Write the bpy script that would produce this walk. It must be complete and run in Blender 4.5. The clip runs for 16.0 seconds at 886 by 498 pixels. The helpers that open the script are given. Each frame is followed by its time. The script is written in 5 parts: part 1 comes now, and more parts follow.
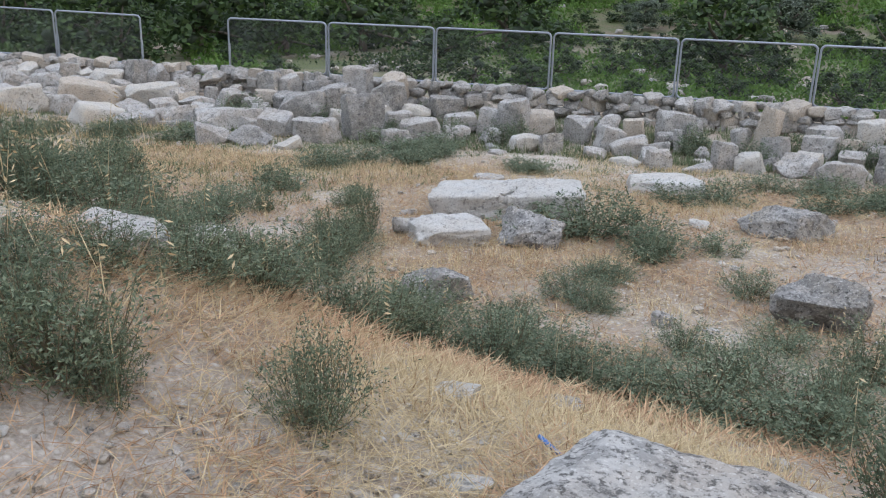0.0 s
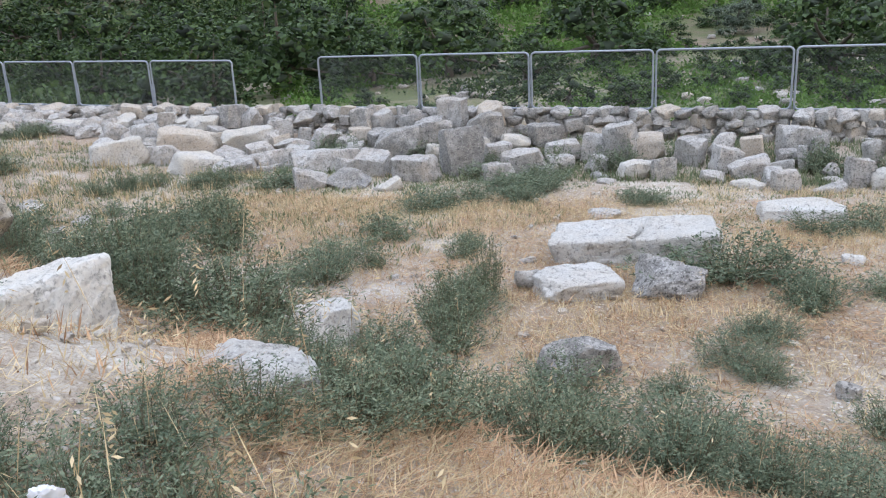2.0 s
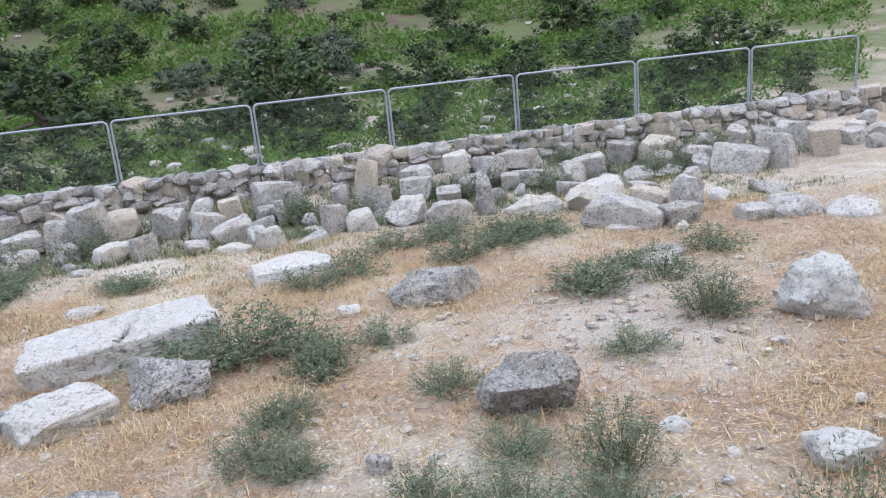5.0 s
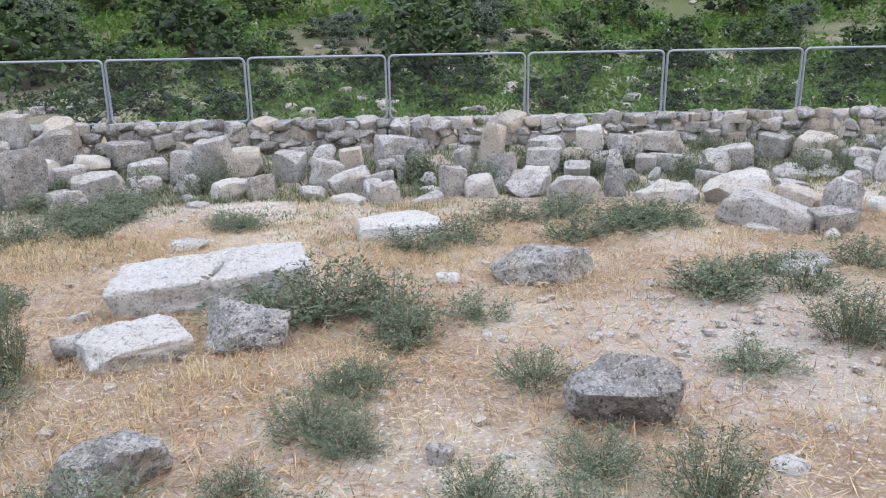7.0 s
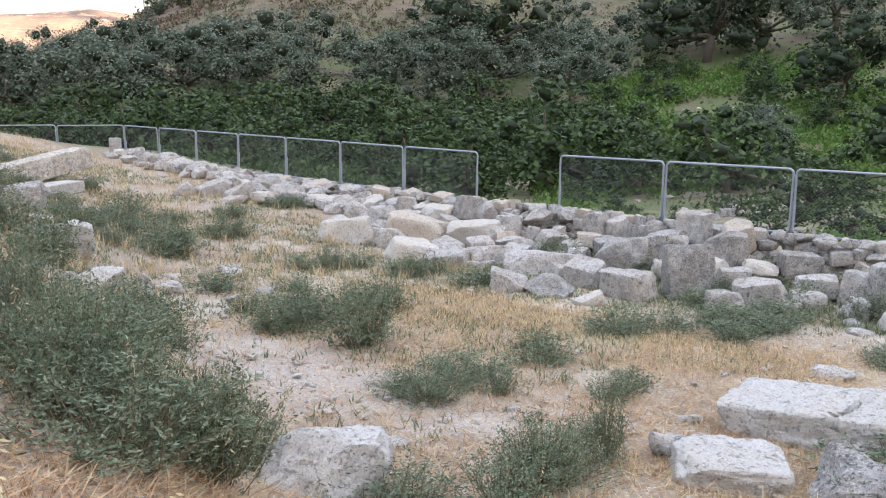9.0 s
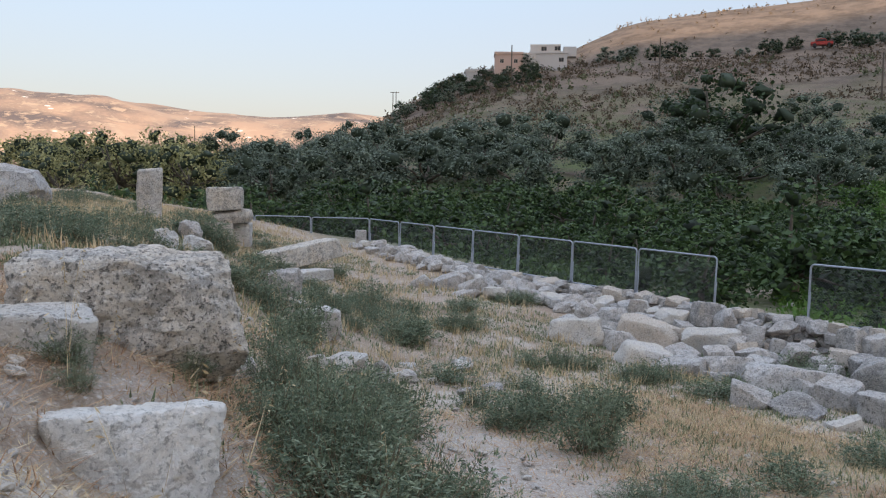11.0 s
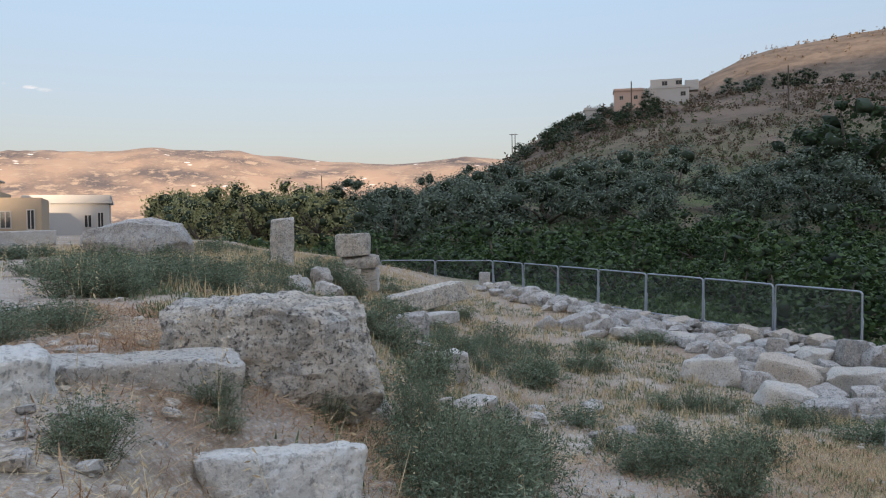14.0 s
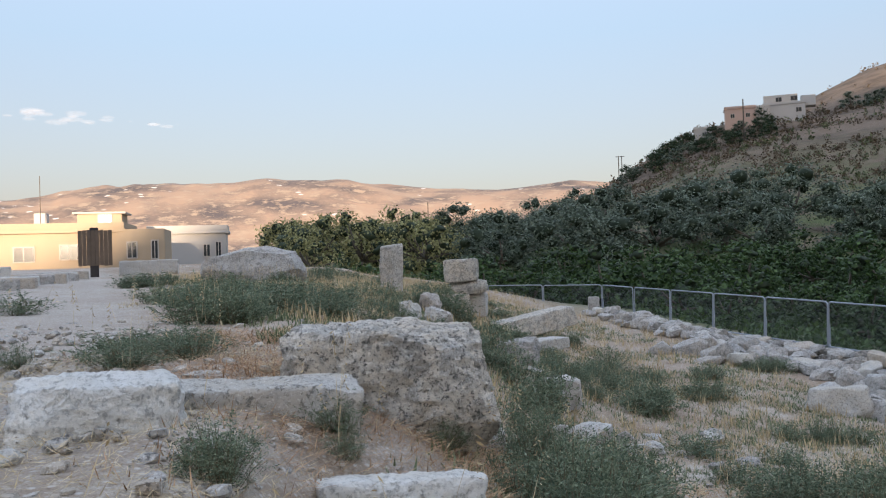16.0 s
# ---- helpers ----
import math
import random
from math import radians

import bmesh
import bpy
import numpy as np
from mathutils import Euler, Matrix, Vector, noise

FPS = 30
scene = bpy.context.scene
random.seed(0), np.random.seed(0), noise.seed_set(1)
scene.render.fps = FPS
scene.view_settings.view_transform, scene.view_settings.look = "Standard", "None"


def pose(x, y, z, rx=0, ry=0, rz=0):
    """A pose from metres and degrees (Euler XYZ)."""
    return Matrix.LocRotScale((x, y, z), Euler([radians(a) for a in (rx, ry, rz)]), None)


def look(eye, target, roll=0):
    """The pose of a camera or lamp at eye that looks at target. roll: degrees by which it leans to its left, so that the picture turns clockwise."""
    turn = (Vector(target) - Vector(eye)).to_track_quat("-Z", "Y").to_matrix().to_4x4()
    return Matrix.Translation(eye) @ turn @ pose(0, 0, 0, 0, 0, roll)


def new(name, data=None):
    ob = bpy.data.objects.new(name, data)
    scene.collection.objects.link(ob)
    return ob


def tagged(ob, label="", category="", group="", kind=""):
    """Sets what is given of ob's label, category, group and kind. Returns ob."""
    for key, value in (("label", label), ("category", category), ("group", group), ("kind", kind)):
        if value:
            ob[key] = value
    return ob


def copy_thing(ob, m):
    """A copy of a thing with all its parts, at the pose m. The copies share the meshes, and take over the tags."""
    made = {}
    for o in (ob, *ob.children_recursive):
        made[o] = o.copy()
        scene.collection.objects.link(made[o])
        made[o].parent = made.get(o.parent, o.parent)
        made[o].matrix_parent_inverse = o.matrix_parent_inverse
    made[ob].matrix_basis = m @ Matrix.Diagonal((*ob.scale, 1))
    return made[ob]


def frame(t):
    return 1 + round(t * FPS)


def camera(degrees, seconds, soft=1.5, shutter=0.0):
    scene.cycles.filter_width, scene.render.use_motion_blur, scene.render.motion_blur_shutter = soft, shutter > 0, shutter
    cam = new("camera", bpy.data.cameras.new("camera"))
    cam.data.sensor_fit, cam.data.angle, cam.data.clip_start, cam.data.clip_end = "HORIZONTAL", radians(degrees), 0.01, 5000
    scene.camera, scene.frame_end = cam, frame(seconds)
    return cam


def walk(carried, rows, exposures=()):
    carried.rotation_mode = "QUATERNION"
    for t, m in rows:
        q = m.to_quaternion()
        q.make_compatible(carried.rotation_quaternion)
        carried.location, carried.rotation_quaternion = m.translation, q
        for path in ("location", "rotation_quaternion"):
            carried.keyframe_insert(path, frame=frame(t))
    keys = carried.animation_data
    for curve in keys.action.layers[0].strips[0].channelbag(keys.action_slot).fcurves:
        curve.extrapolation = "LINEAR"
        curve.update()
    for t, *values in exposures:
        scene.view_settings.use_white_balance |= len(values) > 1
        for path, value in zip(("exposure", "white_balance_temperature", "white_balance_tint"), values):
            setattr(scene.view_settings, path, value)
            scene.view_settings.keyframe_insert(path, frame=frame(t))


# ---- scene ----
cam = camera(55.2, 16.0, soft=1.15)
PATH = [
    (0, (-0.057, 0.179, 1.237), (-0.413, 2.033, 0.576), 1.1),
    (0.5, (-0.225, 0.254, 1.328), (-0.636, 2.077, 0.617), 0.2),
    (1, (-0.395, 0.319, 1.357), (-0.855, 2.127, 0.637), -0.9),
    (1.5, (-0.518, 0.525, 1.371), (-1.055, 2.329, 0.695), -2.4),
    (2, (-0.575, 0.786, 1.419), (-1.128, 2.604, 0.796), -3.6),
    (2.5, (-0.571, 0.914, 1.409), (-0.973, 2.747, 0.717), -3.7),
    (3, (-0.618, 0.99, 1.459), (-0.683, 2.868, 0.775), -2.8),
    (3.5, (-0.633, 1.205, 1.468), (-0.469, 3.092, 0.827), -4.7),
    (4, (-0.583, 1.364, 1.448), (-0.238, 3.253, 0.889), -5.9),
    (4.5, (-0.491, 1.547, 1.427), (0.041, 3.405, 0.911), -5.9),
    (4.7, (-0.47, 1.596, 1.417), (0.112, 3.428, 0.866), -5.6),
    (6.8, (-0.138, 2.109, 1.233), (0.283, 3.963, 0.613), -1.0),
    (7, (-0.097, 2.175, 1.213), (0.179, 4.053, 0.582), -0.9),
    (7.2, (-0.068, 2.255, 1.201), (0.081, 4.146, 0.568), -0.8),
    (7.5, (-0.043, 2.373, 1.17), (-0.079, 4.279, 0.565), -0.9),
    (7.6, (-0.051, 2.399, 1.171), (-0.151, 4.308, 0.583), -1.1),
    (7.8, (-0.04, 2.481, 1.159), (-0.297, 4.383, 0.596), -0.8),
    (8, (-0.029, 2.539, 1.143), (-0.461, 4.418, 0.609), -1.1),
    (8.2, (-0.012, 2.577, 1.168), (-0.631, 4.409, 0.656), -1.4),
    (8.5, (0.047, 2.665, 1.111), (-0.832, 4.405, 0.659), -1.0),
    (8.7, (0.092, 2.734, 1.092), (-0.934, 4.4, 0.677), -0.5),
    (9, (0.145, 2.724, 1.097), (-1.034, 4.298, 0.731), -0.3),
    (9.5, (0.15, 2.707, 1.117), (-1.162, 4.187, 0.82), 0.3),
    (9.9, (0.131, 2.697, 1.135), (-1.273, 4.101, 0.894), 0.5),
    (10, (0.117, 2.671, 1.124), (-1.311, 4.053, 0.898), 0.5),
    (10.2, (0.063, 2.649, 1.127), (-1.408, 3.989, 0.926), 0.5),
    (12.3, (0.029, 2.616, 1.121), (-1.61, 3.755, 1.008), 0.3),
    (12.5, (0.044, 2.612, 1.126), (-1.608, 3.733, 1.012), -0.1),
    (13, (0.037, 2.607, 1.126), (-1.644, 3.687, 1.035), -0.6),
    (13.5, (0.038, 2.599, 1.124), (-1.665, 3.646, 1.062), -1.1),
    (14, (0.03, 2.583, 1.127), (-1.707, 3.574, 1.085), -1.0),
    (14.5, (-0.003, 2.584, 1.125), (-1.777, 3.508, 1.098), -1.1),
    (15, (-0.008, 2.577, 1.129), (-1.808, 3.45, 1.119), -1.2),
    (15.5, (-0.024, 2.566, 1.127), (-1.846, 3.39, 1.137), -1.6),
    (16, (-0.034, 2.556, 1.129), (-1.88, 3.325, 1.152), -1.7),
]
walk(cam, [(t, look(eye, target, roll)) for t, eye, target, roll in PATH], exposures=[(0.0, 2.0, 7050, 13), (2.5, 2.4, 6950, 14), (4.5, 2.45, 6950, 15), (7.0, 2.45, 7100, 16), (8.5, 2.5, 7100, 16), (9.5, 2.25, 7050, 16), (10.2, 2.1, 6850, 15), (12.3, 1.0, 6450, 11), (13.2, 1.05, 6450, 11), (14.4, 1.5, 6450, 11), (16.0, 1.5, 6450, 11)])

# ---- world and sun ----
SUN_WAY = Vector((0.94, -0.31, 0.112)).normalized()
sky_world = bpy.data.worlds.new("evening_sky")
scene.world = sky_world
sky_world.use_nodes = True
wn = sky_world.node_tree
sky_tex = wn.nodes.new("ShaderNodeTexSky")
sky_tex.sky_type, sky_tex.sun_disc = "NISHITA", False
sky_tex.sun_elevation = radians(6.5)
sky_tex.sun_rotation = math.atan2(SUN_WAY.x, SUN_WAY.y)
sky_tex.air_density, sky_tex.dust_density, sky_tex.ozone_density = 1.0, 2.0, 1.7
wn.links.new(sky_tex.outputs[0], wn.nodes["Background"].inputs[0])
wn.nodes["Background"].inputs[1].default_value = 0.044
# added haze light over the whole sky, brightest overhead to fill the shaded ground
haze = wn.nodes.new("ShaderNodeBackground")
sky_coord = wn.nodes.new("ShaderNodeTexCoord")
sky_split = wn.nodes.new("ShaderNodeSeparateXYZ")
wn.links.new(sky_coord.outputs["Generated"], sky_split.inputs[0])
sky_rise = wn.nodes.new("ShaderNodeMapRange")
wn.links.new(sky_split.outputs["Z"], sky_rise.inputs[0])
sky_rise.inputs[1].default_value, sky_rise.inputs[2].default_value = 0.0, 1.0
sky_bow = wn.nodes.new("ShaderNodeMath")
sky_bow.operation = "MULTIPLY_ADD"
sky_curve = wn.nodes.new("ShaderNodeMath")
sky_curve.operation, sky_curve.inputs[1].default_value = "POWER", 1.5
wn.links.new(sky_rise.outputs[0], sky_curve.inputs[0])
wn.links.new(sky_curve.outputs[0], sky_bow.inputs[0])
sky_bow.inputs[1].default_value, sky_bow.inputs[2].default_value = 0.5, 0.125
wn.links.new(sky_bow.outputs[0], haze.inputs[1])
sky_tone = wn.nodes.new("ShaderNodeMix")
sky_tone.data_type = "RGBA"
sky_low = wn.nodes.new("ShaderNodeMapRange")
sky_low.inputs[1].default_value, sky_low.inputs[2].default_value = 0.04, 0.25
wn.links.new(sky_split.outputs["Z"], sky_low.inputs[0])
wn.links.new(sky_low.outputs[0], sky_tone.inputs["Factor"])
sky_tone.inputs[6].default_value, sky_tone.inputs[7].default_value = (1.0, 0.8, 0.88, 1), (0.69, 0.8, 1.0, 1)
wn.links.new(sky_tone.outputs[2], haze.inputs[0])
both_skies = wn.nodes.new("ShaderNodeAddShader")
wn.links.new(wn.nodes["Background"].outputs[0], both_skies.inputs[0])
wn.links.new(haze.outputs[0], both_skies.inputs[1])
wn.links.new(both_skies.outputs[0], wn.nodes["World Output"].inputs[0])
sun_lamp = bpy.data.lights.new("sun", "SUN")
sun_lamp.energy, sun_lamp.angle, sun_lamp.color = 3.6, radians(0.6), (1.0, 0.77, 0.54)
new("sun", sun_lamp).matrix_world = look(SUN_WAY * 100, (0, 0, 0))


# ---- materials ----
class Nodes:
    """A short way to write node materials."""

    def __init__(self, name, rough=0.9):
        self.mat = bpy.data.materials.new(name)
        self.mat.use_nodes = True
        self.tree = self.mat.node_tree
        self.bsdf = self.tree.nodes["Principled BSDF"]
        self.bsdf.inputs["Roughness"].default_value = rough
        self.bsdf.inputs["Specular IOR Level"].default_value = 0.25
        self.where = self.add("ShaderNodeTexCoord").outputs["Object"]

    def add(self, kind, **sets):
        node = self.tree.nodes.new(kind)
        for key, value in sets.items():
            if key in node.inputs:
                self.put(node.inputs[key], value)
        return node

    def put(self, socket, value):
        if hasattr(value, "is_output"):
            self.tree.links.new(value, socket)
        else:
            socket.default_value = value

    def world(self):
        self.where = self.add("ShaderNodeNewGeometry").outputs["Position"]

    def noise(self, scale, detail=5.0, rough=0.6):
        n = self.add("ShaderNodeTexNoise", Scale=scale, Detail=detail, Roughness=rough)
        self.put(n.inputs["Vector"], self.where)
        return n.outputs["Fac"]

    def cells(self, scale):
        n = self.add("ShaderNodeTexVoronoi", Scale=scale)
        self.put(n.inputs["Vector"], self.where)
        return n

    def span(self, value, a, b):
        n = self.add("ShaderNodeMapRange")
        self.put(n.inputs[0], value)
        n.inputs[1].default_value, n.inputs[2].default_value = a, b
        return n.outputs[0]

    def math(self, how, a, b):
        n = self.add("ShaderNodeMath")
        n.operation = how
        self.put(n.inputs[0], a)
        self.put(n.inputs[1], b)
        return n.outputs[0]

    def mix(self, fac, a, b):
        n = self.add("ShaderNodeMix")
        n.data_type = "RGBA"
        self.put(n.inputs["Factor"], fac)
        for socket, c in ((n.inputs[6], a), (n.inputs[7], b)):
            self.put(socket, (*c, 1) if isinstance(c, tuple) else c)
        return n.outputs[2]

    def chance(self):
        return self.add("ShaderNodeObjectInfo").outputs["Random"]

    def island(self):
        return self.add("ShaderNodeNewGeometry").outputs["Random Per Island"]

    def done(self, colour, height=None, strength=0.4, distance=0.02):
        self.put(self.bsdf.inputs["Base Color"], (*colour, 1) if isinstance(colour, tuple) else colour)
        if height is not None:
            b = self.add("ShaderNodeBump", Strength=strength, Distance=distance)
            self.put(b.inputs["Height"], height)
            self.put(self.bsdf.inputs["Normal"], b.outputs[0])
        return self.mat


def limestone(name, pale, stain, warm, amount, relief=0.03):
    """Weathered limestone: pale body, grey lichen in blots, black pits, a warm patina, fine grain."""
    n = Nodes(name, 0.95)
    n.world()
    body = n.mix(n.span(n.noise(2.3, 6.0, 0.65), 0.38, 0.62), pale, warm)
    body = n.mix(n.math("MULTIPLY", n.chance(), 0.05 + 0.45 * amount), body, stain)
    lichen = n.span(n.noise(8.0, 9.0, 0.75), 0.62 - amount * 0.28, 0.68 - amount * 0.2)
    body = n.mix(n.math("MULTIPLY", lichen, 0.25 + 0.5 * amount), body, stain)
    blots = n.span(n.noise(19.0, 8.0, 0.78), 0.55, 0.59)
    body = n.mix(n.math("MULTIPLY", blots, 0.15 + 0.75 * amount), body, tuple(v * 0.55 for v in stain))
    pits = n.span(n.noise(38.0, 6.0, 0.78), 0.53, 0.57)
    body = n.mix(n.math("MULTIPLY", pits, 0.12 + 0.75 * amount), body, (0.07, 0.066, 0.06))
    rust = n.span(n.noise(3.3, 7.0, 0.7), 0.6, 0.72)
    body = n.mix(n.math("MULTIPLY", rust, 0.22), body, (0.46, 0.37, 0.28))
    flecks = n.span(n.noise(60.0, 4.0, 0.65), 0.58, 0.63)
    body = n.mix(n.math("MULTIPLY", flecks, 0.45), body, (0.8, 0.78, 0.74))
    grain = n.math("ADD", n.noise(16.0, 9.0, 0.75), n.math("MULTIPLY", n.noise(75.0, 4.0), 0.3))
    crack = n.span(n.cells(2.6).outputs["Distance"], 0.0, 0.6)
    height = n.math("SUBTRACT", n.math("ADD", grain, n.math("MULTIPLY", crack, 0.3)), n.math("MULTIPLY", blots, 0.25))
    return n.done(body, height, 0.8, relief)


STONE = {
    "w": limestone("pale_limestone", (0.6, 0.585, 0.56), (0.3, 0.295, 0.29), (0.57, 0.53, 0.48), 0.24, 0.045),
    "g": limestone("grey_limestone", (0.53, 0.51, 0.485), (0.17, 0.168, 0.165), (0.46, 0.41, 0.36), 0.5),
    "d": limestone("lichened_limestone", (0.46, 0.44, 0.42), (0.12, 0.12, 0.12), (0.4, 0.36, 0.31), 0.6),
    "b": limestone("pitted_limestone", (0.7, 0.66, 0.6), (0.17, 0.168, 0.165), (0.66, 0.57, 0.46), 0.52, 0.06),
    "c": limestone("chalky_limestone", (0.82, 0.8, 0.76), (0.5, 0.48, 0.45), (0.78, 0.73, 0.65), 0.12, 0.05),
    "l": limestone("smooth_limestone", (0.55, 0.525, 0.49), (0.28, 0.275, 0.265), (0.54, 0.485, 0.41), 0.3),
    "t": limestone("tan_limestone", (0.5, 0.44, 0.37), (0.25, 0.24, 0.225), (0.5, 0.42, 0.34), 0.35),
}


def soil():
    n = Nodes("dry_soil", 1.0)
    n.world()
    big, mid, fine = n.noise(0.45, 4.0), n.noise(3.0, 6.0, 0.7), n.noise(28.0, 6.0, 0.7)
    colour = n.mix(n.span(big, 0.4, 0.62), (0.5, 0.45, 0.385), (0.31, 0.23, 0.16))
    colour = n.mix(n.span(mid, 0.45, 0.7), colour, (0.27, 0.195, 0.14))
    colour = n.mix(n.span(fine, 0.5, 0.75), colour, (0.64, 0.57, 0.49))
    bits = n.span(n.noise(95.0, 4.0, 0.8), 0.5, 0.6)
    colour = n.mix(n.math("MULTIPLY", bits, 0.55), colour, (0.17, 0.115, 0.08))
    stones = n.cells(17.0)
    colour = n.mix(n.span(stones.outputs["Distance"], 0.28, 0.12), colour, (0.6, 0.57, 0.53))
    far = n.noise(0.05, 5.0, 0.7)
    colour = n.mix(n.math("MULTIPLY", n.span(far, 0.45, 0.6), 0.35), colour, (0.2, 0.12, 0.07))
    fields = n.mix(n.span(n.noise(0.004, 6.0, 0.65), 0.42, 0.6), (0.36, 0.245, 0.17), (0.11, 0.09, 0.085))
    fields = n.mix(n.span(n.noise(0.016, 6.0, 0.7), 0.5, 0.62), fields, (0.4, 0.29, 0.2))
    fields = n.mix(n.math("MULTIPLY", n.span(n.cells(0.012).outputs["Distance"], 0.16, 0.1), n.span(n.noise(0.003, 3.0), 0.5, 0.55)), fields, (0.75, 0.68, 0.6))
    away = n.add("ShaderNodeVectorMath")
    away.operation = "LENGTH"
    n.put(away.inputs[0], n.where)
    dist = away.outputs["Value"]
    colour = n.mix(n.span(dist, 400.0, 1500.0), colour, fields)
    split = n.add("ShaderNodeSeparateXYZ")
    n.put(split.inputs[0], n.where)
    grown = n.math("MULTIPLY", n.span(split.outputs["Y"], 18.5, 22.0), n.span(n.noise(0.25, 5.0, 0.7), 0.62, 0.45))
    grown = n.math("MULTIPLY", grown, n.span(dist, 150.0, 80.0))
    hill = n.math("MULTIPLY", n.span(split.outputs["Y"], 22.0, 45.0), n.span(dist, 1000.0, 600.0))
    colour = n.mix(n.math("MULTIPLY", hill, 0.92), colour, n.mix(n.span(n.noise(0.12, 6.0, 0.75), 0.4, 0.6), (0.075, 0.054, 0.038), (0.16, 0.116, 0.084)))
    colour = n.mix(n.math("MULTIPLY", grown, 0.85), colour, (0.09, 0.12, 0.04))
    edge = n.math("MULTIPLY", n.noise(1.8, 5.0, 0.7), 0.9)
    gravel = n.mix(n.span(n.noise(60.0, 5.0, 0.7), 0.42, 0.6), (0.33, 0.29, 0.255), (0.54, 0.49, 0.44))
    gravel = n.mix(n.span(n.cells(26.0).outputs["Distance"], 0.3, 0.15), gravel, (0.64, 0.61, 0.57))
    path = n.math("MULTIPLY", n.span(n.math("ADD", split.outputs["Y"], edge), 4.0, 3.2), n.span(n.math("ADD", split.outputs["X"], edge), -2.2, -3.4))
    trodden = n.math("MULTIPLY", path, n.span(dist, 70.0, 50.0))
    for cx, cy, rx, ry in ((3.1, 7.7, 1.7, 1.9), (-5.6, 8.0, 2.8, 1.3), (-1.4, 1.8, 1.0, 0.8), (-3.6, 4.4, 0.9, 0.8)):
        dx = n.math("DIVIDE", n.math("SUBTRACT", split.outputs["X"], cx), rx)
        dy = n.math("DIVIDE", n.math("SUBTRACT", split.outputs["Y"], cy), ry)
        away_from = n.math("ADD", n.math("ADD", n.math("MULTIPLY", dx, dx), n.math("MULTIPLY", dy, dy)), edge)
        trodden = n.math("MAXIMUM", trodden, n.span(away_from, 1.4, 0.8))
    colour = n.mix(n.math("MULTIPLY", trodden, 0.6), colour, gravel)
    height = n.math("SUBTRACT", fine, n.math("MULTIPLY", stones.outputs["Distance"], 0.8))
    return n.done(colour, height, 0.8, 0.025)


def foliage(name, dark, light, rough=0.7, through_light=0.25):
    n = Nodes(name, rough)
    c = n.mix(n.island(), dark, light)
    c = n.mix(n.math("MULTIPLY", n.chance(), 0.4), c, dark)
    n.done(c)
    n.bsdf.inputs["Transmission Weight"].default_value = 0.0
    leaf = n.add("ShaderNodeBsdfTranslucent")
    n.put(leaf.inputs[0], c)
    both = n.add("ShaderNodeMixShader")
    both.inputs[0].default_value = through_light
    n.tree.links.new(n.bsdf.outputs[0], both.inputs[1])
    n.tree.links.new(leaf.outputs[0], both.inputs[2])
    n.tree.links.new(both.outputs[0], n.tree.nodes["Material Output"].inputs[0])
    return n.mat


def plain(name, colour, rough=0.8, metal=0.0, grain=8.0, spread=0.25):
    n = Nodes(name, rough)
    n.bsdf.inputs["Metallic"].default_value = metal
    worn = tuple(v * (1 - spread) for v in colour)
    c = n.mix(n.noise(grain, 6.0, 0.7), worn, colour)
    return n.done(c, n.noise(grain * 6), 0.2, 0.01)


SOIL = soil()
SHRUB = foliage("grey_green_leaves", (0.065, 0.095, 0.06), (0.29, 0.335, 0.22))
LOW_WEED = foliage("low_green_leaves", (0.09, 0.12, 0.06), (0.27, 0.3, 0.17))
WEED = foliage("bright_green_leaves", (0.06, 0.13, 0.025), (0.15, 0.25, 0.06))
FIG = foliage("orchard_leaves", (0.018, 0.04, 0.013), (0.08, 0.13, 0.04), 0.6, 0.12)
OLIVE = foliage("olive_leaves", (0.06, 0.08, 0.058), (0.22, 0.265, 0.195), 0.6, 0.12)
# dark green that puts the shade inside a crown into colour
CORE_SHADE = foliage("crown_core_shade", (0.025, 0.037, 0.022), (0.05, 0.068, 0.042), 0.8, 0.05)
DARK_LEAF = foliage("dark_leaves", (0.015, 0.03, 0.012), (0.05, 0.08, 0.03))
STRAW = foliage("dry_straw", (0.36, 0.26, 0.14), (0.85, 0.7, 0.45), 0.85, 0.2)
DEAD = foliage("dead_grass", (0.2, 0.11, 0.06), (0.7, 0.46, 0.28), 0.9, 0.15)
# leaf colour lightened and yellowed to carry the evening sun
SUNLIT = foliage("sun_tinted_leaves", (0.17, 0.17, 0.07), (0.4, 0.38, 0.18))
SCRUB = foliage("dry_scrub", (0.06, 0.046, 0.032), (0.18, 0.135, 0.09), 0.9, 0.1)
GREEN_SCRUB = foliage("dull_scrub", (0.06, 0.075, 0.04), (0.16, 0.17, 0.09), 0.9, 0.1)
STEM = plain("woody_stem", (0.16, 0.13, 0.08))
BARK = plain("bark", (0.12, 0.1, 0.08))
STEEL = plain("galvanised_steel", (0.36, 0.39, 0.44), 0.5, 0.5, 20.0, 0.2)
WIRE = plain("galvanised_wire", (0.14, 0.145, 0.15), 0.6, 0.2)
WOOD = plain("weathered_wood", (0.17, 0.13, 0.1), 0.9, 0.0, 3.0, 0.5)
DARK_WOOD = plain("dark_post", (0.05, 0.045, 0.045))
PLASTER = plain("ochre_plaster", (0.42, 0.33, 0.235), 0.9, 0.0, 0.6, 0.12)
WHITEWASH = plain("white_plaster", (0.46, 0.44, 0.42), 0.9, 0.0, 0.6, 0.1)
GREY_PLASTER = plain("grey_plaster", (0.5, 0.46, 0.42), 0.9, 0.0, 0.6, 0.15)
PINK_PLASTER = plain("pink_plaster", (0.5, 0.36, 0.3), 0.9, 0.0, 0.6, 0.15)
DARK_GLASS = plain("dark_window", (0.03, 0.035, 0.04), 0.2)
